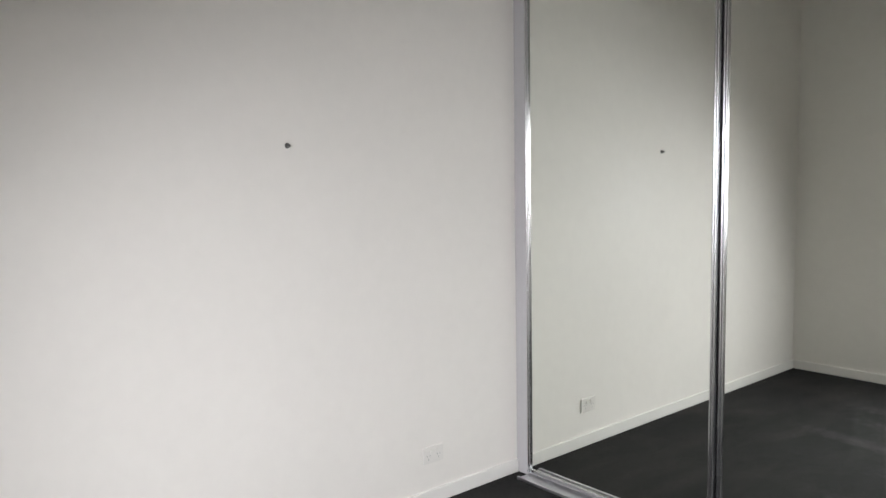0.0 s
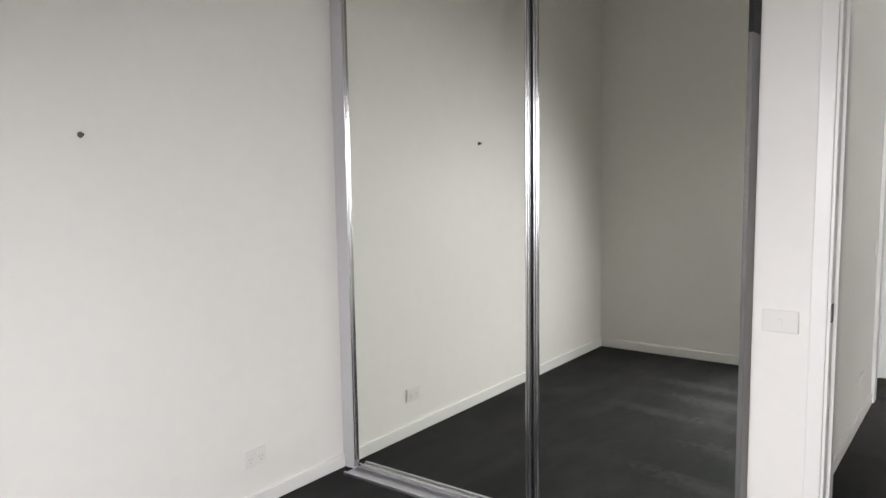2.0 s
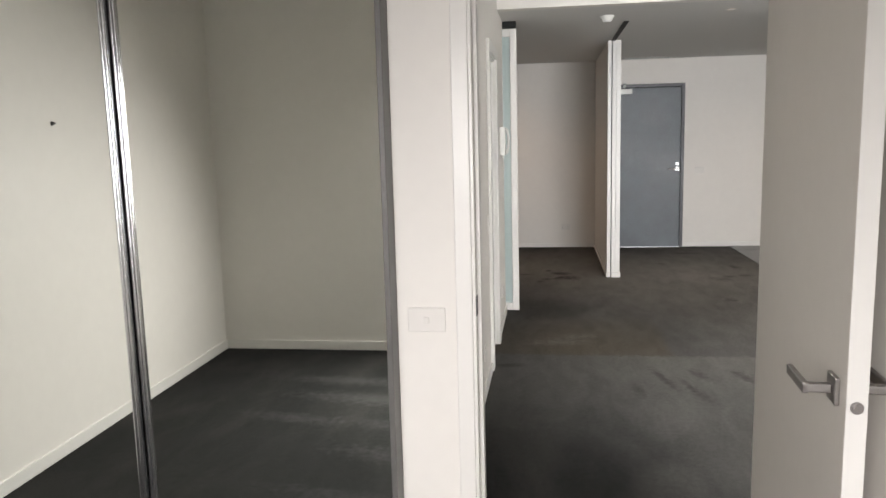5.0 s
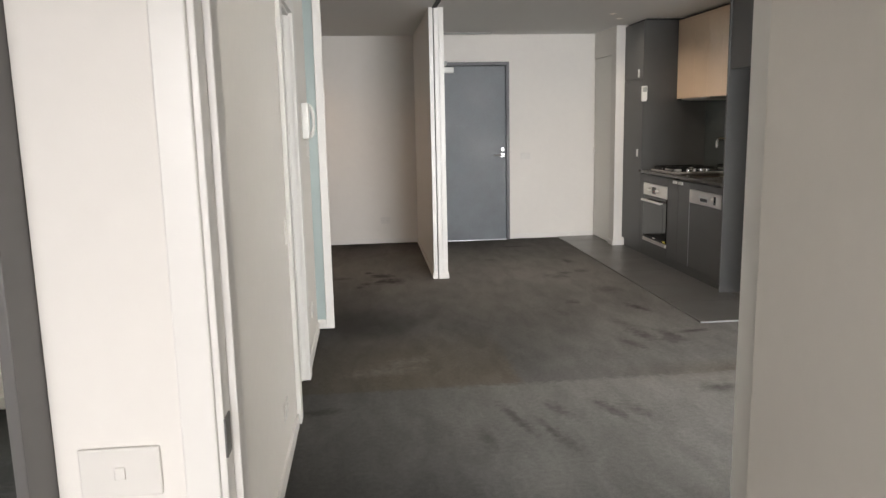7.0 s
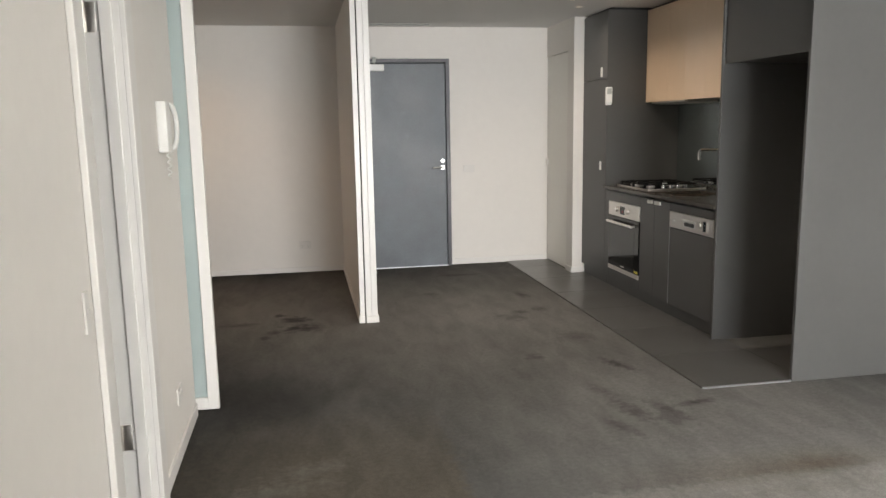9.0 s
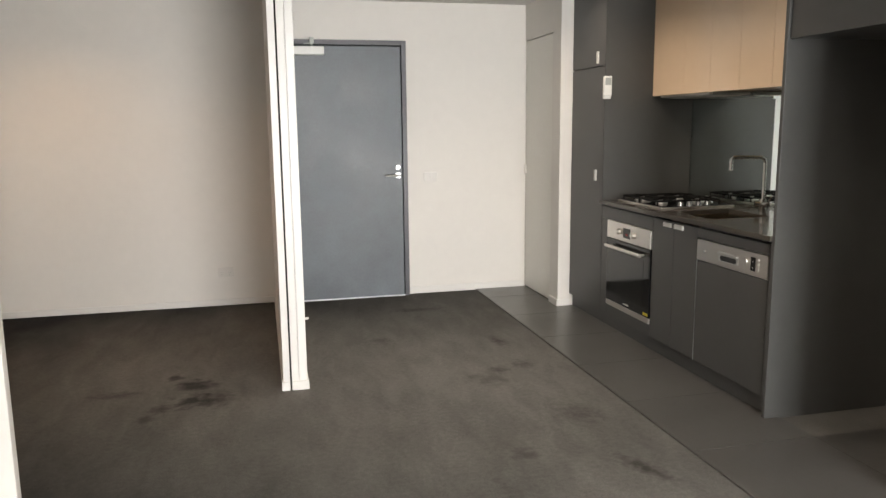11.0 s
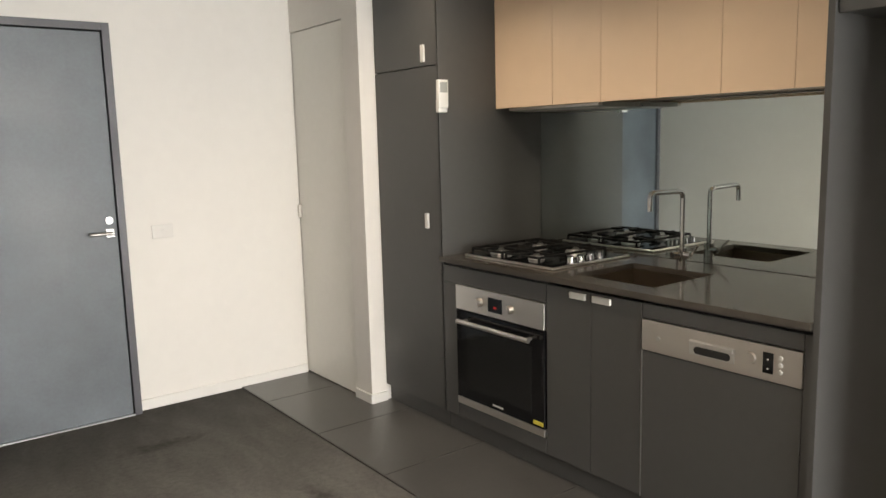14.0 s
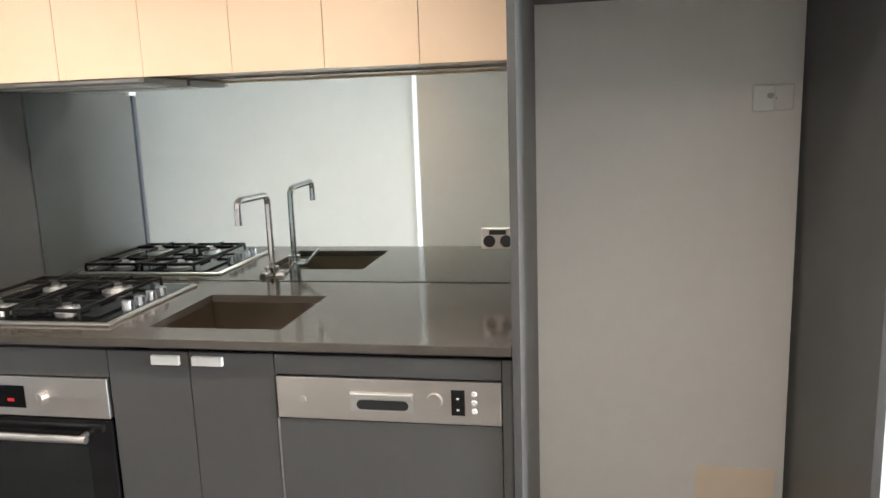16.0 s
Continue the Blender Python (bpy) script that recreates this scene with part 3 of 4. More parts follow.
def wall_plate(name, m, label, category, rockers, group="", w=0.116, h=0.076, sockets=0):
    """A plate drawn facing -y with its middle at the origin."""
    ob = new(name)
    tagged(ob, label, category, group)

    def pp(n, bm, material, lab=""):
        o = new(n, mesh(n, bm, material))
        o.parent = ob
        return tagged(o, lab)

    pp("plate", boxes((-w / 2, w / 2, -0.008, 0, -h / 2, h / 2), bevel=0.003), PLATE)
    for i in range(rockers):
        x = (i - (rockers - 1) / 2) * 0.03
        pp("rocker", boxes((x - 0.006, x + 0.006, -0.012, -0.008, 0.004, 0.024) if sockets else (x - 0.008, x + 0.008, -0.012, -0.008, -0.010, 0.010), bevel=0.002), PLATE)
    for i in range(sockets):
        x = (i - (sockets - 1) / 2) * 0.058
        bm = bmesh.new()
        for dx, dz in ((-0.008, -0.002), (0.008, -0.002), (0, -0.018)):
            box(bm, x + dx - 0.0015, x + dx + 0.0015, -0.0086, -0.0078, dz - 0.004, dz + 0.004)
        pp("socket", bm, GREYPL, "grey socket slots")
    ob.matrix_world = m
    return ob


wall_plate("light_switch", pose(-0.328, NIB, 0.933), "white light switch with one rocker on the narrow wall", "switch", 1)
wall_plate("power_outlet", pose(WEST, 2.398, 0.226, 0, 0, 90), "white double power outlet low on the bedroom wall", "outlet", 2, "power outlets", sockets=2)
wall_plate("power_outlet", pose(HALL, 6.66, 0.265, 0, 0, 90), "white double power outlet beside the doorway", "outlet", 2, "power outlets", sockets=2)
wall_plate("power_outlet", pose(HALL, 5.02, 0.25, 0, 0, 90), "white power outlet above the skirting", "outlet", 2, "power outlets", sockets=2)
wall_plate("light_switch", pose(HALL, 5.38, 0.95, 0, 0, 90), "slim white switch beside the doorway", "switch", 1, w=0.035, h=0.116)
wall_plate("light_switch", pose(1.94, NORTH, 0.99), "white light switch on the entry wall", "switch", 1)
wall_plate("power_outlet", pose(0.25, NORTH, 0.27), "white double power outlet in the study nook", "outlet", 2, "power outlets", sockets=2)
hk = rod(bmesh.new(), (WEST, 1.722, 1.597), (WEST + 0.006, 1.722, 1.597), 0.011, 16, 0.009)
rod(hk, (WEST + 0.006, 1.722, 1.597), (WEST + 0.018, 1.722, 1.597), 0.005, 10)
single("wall_anchor", hk, DARKALU, "small grey screw anchor stuck in the white wall", "wall anchor", smooth=True)

# ---- hall doorway ----
df = thing("hall_door_frame", HALL, 5.8, 0, "white door frame of a side room with its door folded away", "door frame", kind="structure")
part("jamb", boxes((HALL - 0.124, HALL + 0.002, 6.084, 6.10, 0, 1.985), bevel=0.002), TRIM, df)
part("jamb", boxes((HALL - 0.124, HALL + 0.002, 5.50, 5.516, 0, 1.985), bevel=0.002), TRIM, df)
part("head", boxes((HALL - 0.124, HALL + 0.002, 5.50, 6.10, 1.985, 2.002), bevel=0.002), TRIM, df)
part("stop", boxes((HALL - 0.062, HALL - 0.022, 6.070, 6.084, 0, 1.985), bevel=0.002), TRIM, df)
part("architrave", boxes((HALL + 0.001, HALL + 0.022, 6.082, 6.186, 0, 2.062), bevel=0.004), TRIM, df)
part("architrave", boxes((HALL + 0.001, HALL + 0.022, 5.455, 5.545, 0, 2.062), bevel=0.004), TRIM, df)
part("architrave", boxes((HALL + 0.001, HALL + 0.022, 5.545, 6.082, 1.995, 2.062), bevel=0.004), TRIM, df)
for z in (0.26, 1.76):
    hb = boxes((HALL - 0.108, HALL - 0.074, 6.081, 6.0845, z, z + 0.10), bevel=0.001)
    rod(hb, (HALL - 0.113, 6.079, z), (HALL - 0.113, 6.079, z + 0.1), 0.0065, 12)
    part("hinge", hb, STEEL, df, "satin steel butt hinge", True)

# ---- intercom ----
ic = thing("intercom", HALL, 6.70, 1.33, "white wall intercom handset with a curled cord", "intercom")
part("body", boxes((HALL, HALL + 0.042, 6.62, 6.72, 1.335, 1.55), bevel=0.008), PLASTIC, ic, "", True)
hs = bmesh.new()
# one curved grip with two padded ends, swept up the body
rings = []
for i in range(17):
    a = -1 + i / 8
    z = 1.4425 + a * 0.106
    out = HALL + 0.022 + 0.038 * (1 - a * a) ** 0.5
    half = 0.012 + 0.010 * a ** 4
    deep = 0.011 + 0.008 * a ** 4
    rings.append([hs.verts.new((out + deep * math.cos(q), 6.752 + half * math.sin(q), z)) for q in (radians(22.5 + 45 * k) for k in range(8))])
for lo, hi in zip(rings, rings[1:]):
    for k in range(8):
        hs.faces.new((lo[k], lo[(k + 1) % 8], hi[(k + 1) % 8], hi[k]))
hs.faces.new(rings[0])
hs.faces.new(rings[-1])
bmesh.ops.recalc_face_normals(hs, faces=hs.faces[:])
part("handset", hs, PLASTIC, ic, "", True)
cd = bmesh.new()
for i in range(36):
    a, b = i * 0.7, (i + 1) * 0.7
    rod(cd, (HALL + 0.02 + 0.008 * math.cos(a), 6.745 + 0.008 * math.sin(a), 1.335 - i * 0.0032), (HALL + 0.02 + 0.008 * math.cos(b), 6.745 + 0.008 * math.sin(b), 1.335 - (i + 1) * 0.0032), 0.0025, 6)
part("cord", cd, PLASTIC, ic, "", True)

# ---- sliding glass panel ----
gp = thing("sliding_glass_panel", -0.4, 7.14, 0, "frosted glass sliding panel in a white frame, pushed back", "sliding door")
GX = -0.216
part("stile", boxes((GX - 0.055, GX, 7.115, 7.155, 0.012, 2.335), bevel=0.003), TRIM, gp)
part("bottom_rail", boxes((-0.95, GX - 0.055, 7.117, 7.153, 0.012, 0.075), bevel=0.003), TRIM, gp)
part("top_rail", boxes((-0.95, GX - 0.055, 7.117, 7.153, 2.275, 2.335), bevel=0.003), TRIM, gp)
part("glass_sheet", boxes((-0.95, GX - 0.055, 7.131, 7.139, 0.075, 2.275)), FROST, gp, "pale green frosted glass")
structure("panel_track", boxes((-0.95, GX - 0.002, 7.118, 7.152, 2.345, LOW + 0.001)), DARK, "dark overhead track of the glass panel", "track")
structure("ceiling_track", boxes((0.668, 0.692, 7.40, 8.70, LOW - 0.004, LOW + 0.002), (0.660, 0.668, 7.40, 8.70, LOW - 0.006, LOW + 0.002), (0.692, 0.700, 7.40, 8.70, LOW - 0.006, LOW + 0.002)), DARK, "dark recessed sliding door track", "track")

ds = rod(bmesh.new(), (0.753, 9.03, 0.31), (0.793, 9.03, 0.31), 0.007, 14)
rod(ds, (0.753, 9.03, 0.31), (0.757, 9.03, 0.31), 0.016, 18)
single("wall_hook", ds, PLASTIC, "small white stub fixed low on the partition wall", "hook", smooth=True)

# ---- ceiling fittings ----
sd = thing("smoke_detector", 0.5, 7.08, LOW - 0.045, "round white smoke detector on the ceiling", "smoke detector")
b0 = rod(bmesh.new(), (0.5, 7.08, LOW - 0.012), (0.5, 7.08, LOW), 0.055, 28)
part("base", b0, PLASTIC, sd, "", True)
b1 = rod(bmesh.new(), (0.5, 7.08, LOW - 0.045), (0.5, 7.08, LOW - 0.012), 0.030, 28, 0.050)
part("cover", b1, PLASTIC, sd, "", True)


def downlight(x, y, group):
    d = thing("downlight", x, y, LOW - 0.006, "small round recessed downlight with a white trim", "downlight", group)
    bm = bmesh.new()
    bmesh.ops.create_circle(bm, cap_ends=False, segments=28, radius=0.045, matrix=Matrix.Translation((x, y, LOW - 0.004)))
    bmesh.ops.create_circle(bm, cap_ends=False, segments=28, radius=0.030, matrix=Matrix.Translation((x, y, LOW - 0.006)))
    bmesh.ops.bridge_loops(bm, edges=bm.edges[:])
    part("trim_ring", bm, PLASTIC, d, "", True)
    part("lamp_face", rod(bmesh.new(), (x, y, LOW - 0.004), (x, y, LOW - 0.001), 0.029, 24), LAMP, d, "dim warm lamp face")


for x, y in ((1.42, 7.02), (2.60, 9.50), (2.42, 9.15), (2.42, 8.25), (-0.85, 9.9)):
    downlight(x, y, "ceiling downlights")
GX0, GX1, GZ0, GZ1 = -0.155, 0.645, 2.468, 2.618
vt = thing("air_grille", 0.245, BULK, GZ0, "white air-conditioning grille with broad rounded vanes in the bulkhead", "air grille")
part("backing", boxes((GX0 + 0.02, GX1 - 0.02, BULK - 0.006, BULK - 0.003, GZ0 + 0.016, GZ1 - 0.016)), DARK, vt, "dark duct behind the vanes")
part("frame", boxes((GX0, GX1, BULK - 0.014, BULK - 0.001, GZ0, GZ0 + 0.016), (GX0, GX1, BULK - 0.014, BULK - 0.001, GZ1 - 0.016, GZ1), (GX0, GX0 + 0.02, BULK - 0.014, BULK - 0.001, GZ0 + 0.016, GZ1 - 0.016), (GX1 - 0.02, GX1, BULK - 0.014, BULK - 0.001, GZ0 + 0.016, GZ1 - 0.016)), TRIM, vt)
for i in range(7):
    x = GX0 + 0.034 + i * 0.108
    part("vane", boxes((x, x + 0.074, BULK - 0.022, BULK - 0.006, GZ0 + 0.026, GZ1 - 0.026), bevel=0.007), TRIM, vt)
sl = thing("ceiling_slot_vent", 1.24, 10.69, LOW - 0.004, "narrow grey slot vent in the ceiling by the entry", "air vent")
part("frame", boxes((0.96, 1.52, 10.655, 10.672, LOW - 0.005, LOW + 0.001), (0.96, 1.52, 10.708, 10.725, LOW - 0.005, LOW + 0.001)), GREYPL, sl)
part("slot", boxes((0.96, 1.52, 10.672, 10.708, LOW - 0.003, LOW + 0.001)), BLACK, sl)

# ---- entry door ----
ed = thing("door_2", 1.27, NORTH, 0, "slate blue flush entry door, closed, with scuffed paint", "door", kind="structure")
part("leaf", boxes((0.845, 1.695, 10.815, 10.855, 0.008, 2.04), bevel=0.002), BLUE, ed)
part("door_frame", boxes((0.80, 0.840, 10.80, NORTH + 0.10, 0, 2.085), (1.70, 1.738, 10.80, NORTH + 0.10, 0, 2.085), (0.840, 1.70, 10.80, NORTH + 0.10, 2.046, 2.085), bevel=0.002), BLUEF, ed, "slate blue steel frame")
part("threshold", boxes((0.84, 1.70, 10.80, 10.815, 0.0, 0.008)), ALU, ed)
lk = part("lock_plate", boxes((1.636, 1.678, 10.806, 10.815, 0.988, 1.034), bevel=0.002), CHROME, ed, "bright chrome square rose")
lv = rod(bmesh.new(), (1.656, 10.806, 1.012), (1.656, 10.765, 1.012), 0.010)
rod(lv, (1.662, 10.765, 1.012), (1.548, 10.765, 1.012), 0.009)
part("lever", lv, SATIN, lk, "dark satin lever", True)
cyl = part("cylinder", rod(bmesh.new(), (1.657, 10.815, 1.078), (1.657, 10.802, 1.078), 0.021, 24, 0.019), CHROME, ed, "round chrome deadlock", True)
part("keyway", boxes((1.6555, 1.6585, 10.8008, 10.8025, 1.070, 1.086)), BLACK, cyl)
cl = part("door_closer", boxes((0.845, 1.085, 10.755, 10.815, 1.965, 2.028), bevel=0.005), PLASTIC, ed, "silver-white hydraulic door closer")
arm = rod(bmesh.new(), (0.99, 10.785, 2.028), (0.99, 10.785, 2.045), 0.010)
box(arm, 0.93, 1.00, 10.775, 10.792, 2.045, 2.053)
box(arm, 0.975, 1.008, 10.775, 10.80, 2.053, 2.098, bevel=0.002)
part("closer_arm", arm, GREYPL, cl)

# ---- store door ----
st = thing("door_3", 2.79, 10.55, 0, "pale grey-white flush store door with a small pull", "door", kind="structure")
part("leaf", boxes((2.785, 2.82, 10.25, 10.868, 0.014, 2.10), bevel=0.0015), STOREW, st)
part("pull", boxes((2.765, 2.786, 10.832, 10.850, 1.00, 1.075), bevel=0.002), STEEL, st, "small grey pull")
part("shadow_gap", boxes((2.788, 2.83, 10.246, 10.872, 0.002, 0.014)), DARK, st)

# ---- kitchen ----


def handle(parent, y, z, wide, tall):
    bm = boxes((FRONT - 0.012, FRONT + 0.001, y - wide / 2, y + wide / 2, z - tall / 2, z + tall / 2), bevel=0.002)
    return part("handle", bm, TABS, parent, "small white pull tab")


pn = thing("pantry_cabinet", 3.2, 9.8, 0, "tall charcoal laminate pantry cabinet with white pull tabs", "cabinet")
part("body", boxes((FRONT + 0.02, KBACK - 0.003, 9.533, 10.078, 0.10, TOP), bevel=0.001), CHAR, pn)
part("side_panel", boxes((FRONT, KBACK - 0.022, 9.520, 9.533, 0.102, TOP), bevel=0.001), CHAR, pn)
d = part("door", boxes((FRONT, FRONT + 0.018, 9.522, 10.075, 0.103, 1.800), bevel=0.0015), CHAR, pn)
handle(d, 9.635, 1.055, 0.024, 0.076)
d = part("door", boxes((FRONT, FRONT + 0.018, 9.522, 10.075, 1.806, TOP - 0.002), bevel=0.0015), CHAR, pn)
handle(d, 9.635, 1.865, 0.024, 0.082)
part("kickboard", boxes((FRONT + 0.03, FRONT + 0.045, 9.533, 10.078, 0, 0.10)), CHAR, pn)
# black block in place of the shade between pantry top and ceiling
part("pantry_shadow_strip", boxes((FRONT + 0.03, KBACK - 0.003, 9.533, 10.078, TOP, LOW)), DARK, pn)

ov_c = thing("oven_cabinet", 3.2, 9.12, 0, "charcoal oven housing cabinet under the bench", "cabinet")
part("body", boxes((FRONT + 0.02, KBACK - 0.04, 8.815, 9.518, 0.10, 0.862)), CHAR, ov_c)
part("front_rail", boxes((FRONT, FRONT + 0.018, 8.815, 9.518, 0.768, 0.848), bevel=0.001), CHAR, ov_c)
part("front_filler", boxes((FRONT, FRONT + 0.018, 9.419, 9.518, 0.103, 0.766), bevel=0.001), CHAR, ov_c)
part("lower_panel", boxes((FRONT, FRONT + 0.018, 8.818, 9.417, 0.103, 0.172), bevel=0.001), CHAR, ov_c)
part("kickboard", boxes((FRONT + 0.03, FRONT + 0.045, 8.815, 9.53, 0, 0.10)), CHAR, ov_c)

ov = thing("oven", 2.87, 9.12, 0.176, "built-in oven with black glass door and steel trim", "oven")
OX = FRONT - 0.008
cp = part("control_panel", boxes((OX, FRONT + 0.02, 8.82, 9.416, 0.648, 0.765), bevel=0.002), STEEL, ov, "brushed steel control panel")
part("display", boxes((OX - 0.0015, OX, 9.083, 9.178, 0.672, 0.738)), BLACKGLASS, cp, "black clock display")
part("clock_light", boxes((OX - 0.0022, OX - 0.0014, 9.118, 9.140, 0.690, 0.700)), LED, cp, "red clock digits")
for y in (9.235, 9.025):
    k = rod(bmesh.new(), (OX, y, 0.706), (OX - 0.026, y, 0.706), 0.021, 24, 0.018)
    box(k, OX - 0.028, OX - 0.025, y - 0.002, y + 0.002, 0.706, 0.722)
    part("knob", k, STEEL, cp, "round steel knob", True)
od = part("oven_door", boxes((OX + 0.001, FRONT + 0.02, 8.82, 9.416, 0.212, 0.642), bevel=0.002), BLACKGLASS, ov, "black glass oven door")
part("inner_window", boxes((OX - 0.0005, OX + 0.001, 8.90, 9.335, 0.262, 0.565), bevel=0.0003), OVENWIN, od, "slightly greyer see-through oven window")
hb = rod(bmesh.new(), (OX - 0.038, 8.875, 0.600), (OX - 0.038, 9.36, 0.600), 0.011, 18)
for y in (8.90, 9.335):
    rod(hb, (OX - 0.038, y, 0.600), (OX + 0.002, y, 0.600), 0.008, 12)
part("door_handle", hb, STEEL, od, "round steel bar handle", True)
part("label", boxes((OX - 0.001, OX + 0.001, 8.828, 8.888, 0.222, 0.240)), YELLOW, od, "small yellow sticker")
part("brand_mark", boxes((OX - 0.0006, OX + 0.001, 9.085, 9.155, 0.228, 0.236)), PLASTIC, od, "small pale maker's mark")
part("bottom_trim", boxes((OX, FRONT + 0.02, 8.82, 9.416, 0.176, 0.210), bevel=0.002), STEEL, ov, "brushed steel lower trim")

sc = thing("sink_cabinet", 3.2, 8.57, 0, "charcoal under-sink cabinet with two doors", "cabinet")
part("body", boxes((FRONT + 0.02, KBACK - 0.04, 8.325, 8.813, 0.10, 0.66)), CHAR, sc)
d1 = part("door", boxes((FRONT, FRONT + 0.018, 8.570, 8.812, 0.103, 0.848), bevel=0.0015), CHAR, sc)
d2 = part("door", boxes((FRONT, FRONT + 0.018, 8.326, 8.567, 0.103, 0.848), bevel=0.0015), CHAR, sc)
handle(d1, 8.634, 0.826, 0.082, 0.026)
handle(d2, 8.511, 0.826, 0.088, 0.026)
part("kickboard", boxes((FRONT + 0.03, FRONT + 0.045, 8.325, 8.815, 0, 0.10)), CHAR, sc)

dw = thing("dishwasher", 3.2, 8.02, 0, "integrated dishwasher with a steel fascia and charcoal door panel", "dishwasher")
part("body", boxes((FRONT + 0.02, KBACK - 0.04, 7.722, 8.322, 0.10, 0.855)), BLACK, dw)
part("door_panel", boxes((FRONT, FRONT + 0.018, 7.722, 8.319, 0.103, 0.672), bevel=0.0015), CHAR, dw)
part("edge_strip", boxes((FRONT - 0.001, FRONT + 0.018, 8.3195, 8.3245, 0.103, 0.672)), ALU, dw, "bright aluminium edge")
part("side_filler", boxes((FRONT, FRONT + 0.018, 7.694, 7.7195, 0.103, 0.848), bevel=0.001), CHAR, dw)
part("top_filler", boxes((FRONT, FRONT + 0.018, 7.722, 8.322, 0.795, 0.848), bevel=0.001), CHAR, dw)
part("kickboard", boxes((FRONT + 0.03, FRONT + 0.045, 7.692, 8.325, 0, 0.10)), CHAR, dw)
fa = part("fascia", boxes((FRONT - 0.004, FRONT + 0.02, 7.722, 8.320, 0.675, 0.790), bevel=0.002), STEEL, dw, "brushed steel fascia")
hp = bmesh.new()
FX = FRONT - 0.004


def stadium(bm, y0, y1, z0, z1, xa, xb, grow=0.0, n=10):
    """A flat pill shape standing in the fascia's plane, from depth xa to xb."""
    r = (z1 - z0) / 2
    ring = []
    for cy, start in ((y1 - r, -90), (y0 + r, 90)):
        for i in range(n + 1):
            a = radians(start + 180 * i / n)
            ring.append((cy + (r + grow) * math.cos(a), (z0 + z1) / 2 + (r + grow) * math.sin(a)))
    lo = [bm.verts.new((xa, y, z)) for y, z in ring]
    hi = [bm.verts.new((xb, y, z)) for y, z in ring]
    for i in range(len(ring)):
        k = (i + 1) % len(ring)
        bm.faces.new((lo[i], lo[k], hi[k], hi[i]))
    bm.faces.new(lo[::-1])
    bm.faces.new(hi)
    bmesh.ops.recalc_face_normals(bm, faces=bm.faces[:])
    return bm


box(hp, FX - 0.003, FX, 7.948, 8.118, 0.703, 0.755, bevel=0.0025)
part("handle_surround", hp, BURN, fa, "bright rim of the recessed grip")
part("grip_recess", stadium(bmesh.new(), 7.962, 8.100, 0.708, 0.734, FX - 0.0036, FX - 0.001), BLACK, fa, "dark recessed grip", True)
part("grip_lip", boxes((FX - 0.011, FX - 0.003, 7.950, 8.116, 0.737, 0.753), bevel=0.003), BURN, fa, "overhanging finger lip")
part("knob", rod(bmesh.new(), (FX, 7.893, 0.738), (FX - 0.010, 7.893, 0.738), 0.021, 24, 0.019), STEEL, fa, "", True)
part("power_button", rod(bmesh.new(), (FX, 8.247, 0.730), (FX - 0.004, 8.247, 0.730), 0.008, 16), BURN, fa, "", True)
part("display", boxes((FX - 0.001, FX + 0.001, 7.815, 7.850, 0.700, 0.768)), BLACKGLASS, fa)
for z in (0.712, 0.735, 0.758):
    part("button", rod(bmesh.new(), (FX, 7.791, z), (FX - 0.003, 7.791, z), 0.0075, 16, 0.0065), PLASTIC, fa, "small pale round button", True)
for z in (0.715, 0.745):
    part("indicator", boxes((FX - 0.0016, FX, 7.830, 7.836, z - 0.0025, z + 0.0025)), PLASTIC, fa)

# benchtop with the sink cut out
BX, BY0, BY1, BZ0, BZ1 = KBACK - 0.022, 7.694, 9.520, 0.866, 0.890
SX0, SX1, SY0, SY1 = 2.955, 3.335, 8.335, 8.735
bt = thing("benchtop", 3.2, 8.6, BZ0, "dark brown-grey polished stone kitchen benchtop", "benchtop")
part("slab", boxes((FRONT - 0.022, SX0, BY0, BY1, BZ0, BZ1), (SX1, BX, BY0, BY1, BZ0, BZ1), (SX0, SX1, BY0, SY0, BZ0, BZ1), (SX0, SX1, SY1, BY1, BZ0, BZ1)), STONE, bt)
part("front_edge", boxes((FRONT - 0.025, FRONT - 0.022, BY0, BY1, BZ0, BZ1 - 0.0006), bevel=0.001), STONE, bt, "square polished front edge")
sk = thing("sink", 3.145, 8.535, 0.69, "square stainless steel sink bowl set under the bench", "sink")
part("bowl", boxes((SX0 - 0.004, SX0, SY0, SY1, 0.70, BZ0), (SX1, SX1 + 0.004, SY0, SY1, 0.70, BZ0), (SX0, SX1, SY0 - 0.004, SY0, 0.70, BZ0), (SX0, SX1, SY1, SY1 + 0.004, 0.70, BZ0), (SX0, SX1, SY0, SY1, 0.694, 0.70)), SINKST, sk)
dr = rod(bmesh.new(), (3.145, 8.535, 0.700), (3.145, 8.535, 0.704), 0.045, 24)
rod(dr, (3.145, 8.535, 0.704), (3.145, 8.535, 0.708), 0.030, 24)
part("drain", dr, CHROME, sk, "", True)

tp = thing("kitchen_tap", 3.44, 8.56, BZ1, "chrome square-neck kitchen mixer tap with side lever", "tap")
part("base", rod(bmesh.new(), (3.44, 8.56, BZ1), (3.44, 8.56, BZ1 + 0.075), 0.022, 24), TAPC, tp, "", True)
ns = bmesh.new()
line = [(3.44, BZ1 + 0.07), (3.44, 1.180), (3.436, 1.196), (3.425, 1.206), (3.41, 1.210), (3.24, 1.214), (3.228, 1.211), (3.219, 1.203), (3.215, 1.190), (3.215, 1.140)]
for (xa, za), (xb, zb) in zip(line, line[1:]):
    rod(ns, (xa, 8.56, za), (xb, 8.56, zb), 0.011, 16)
    ball(ns, (xb, 8.56, zb), 0.011) if zb > 1.141 else None
part("spout", ns, TAPC, tp, "", True)
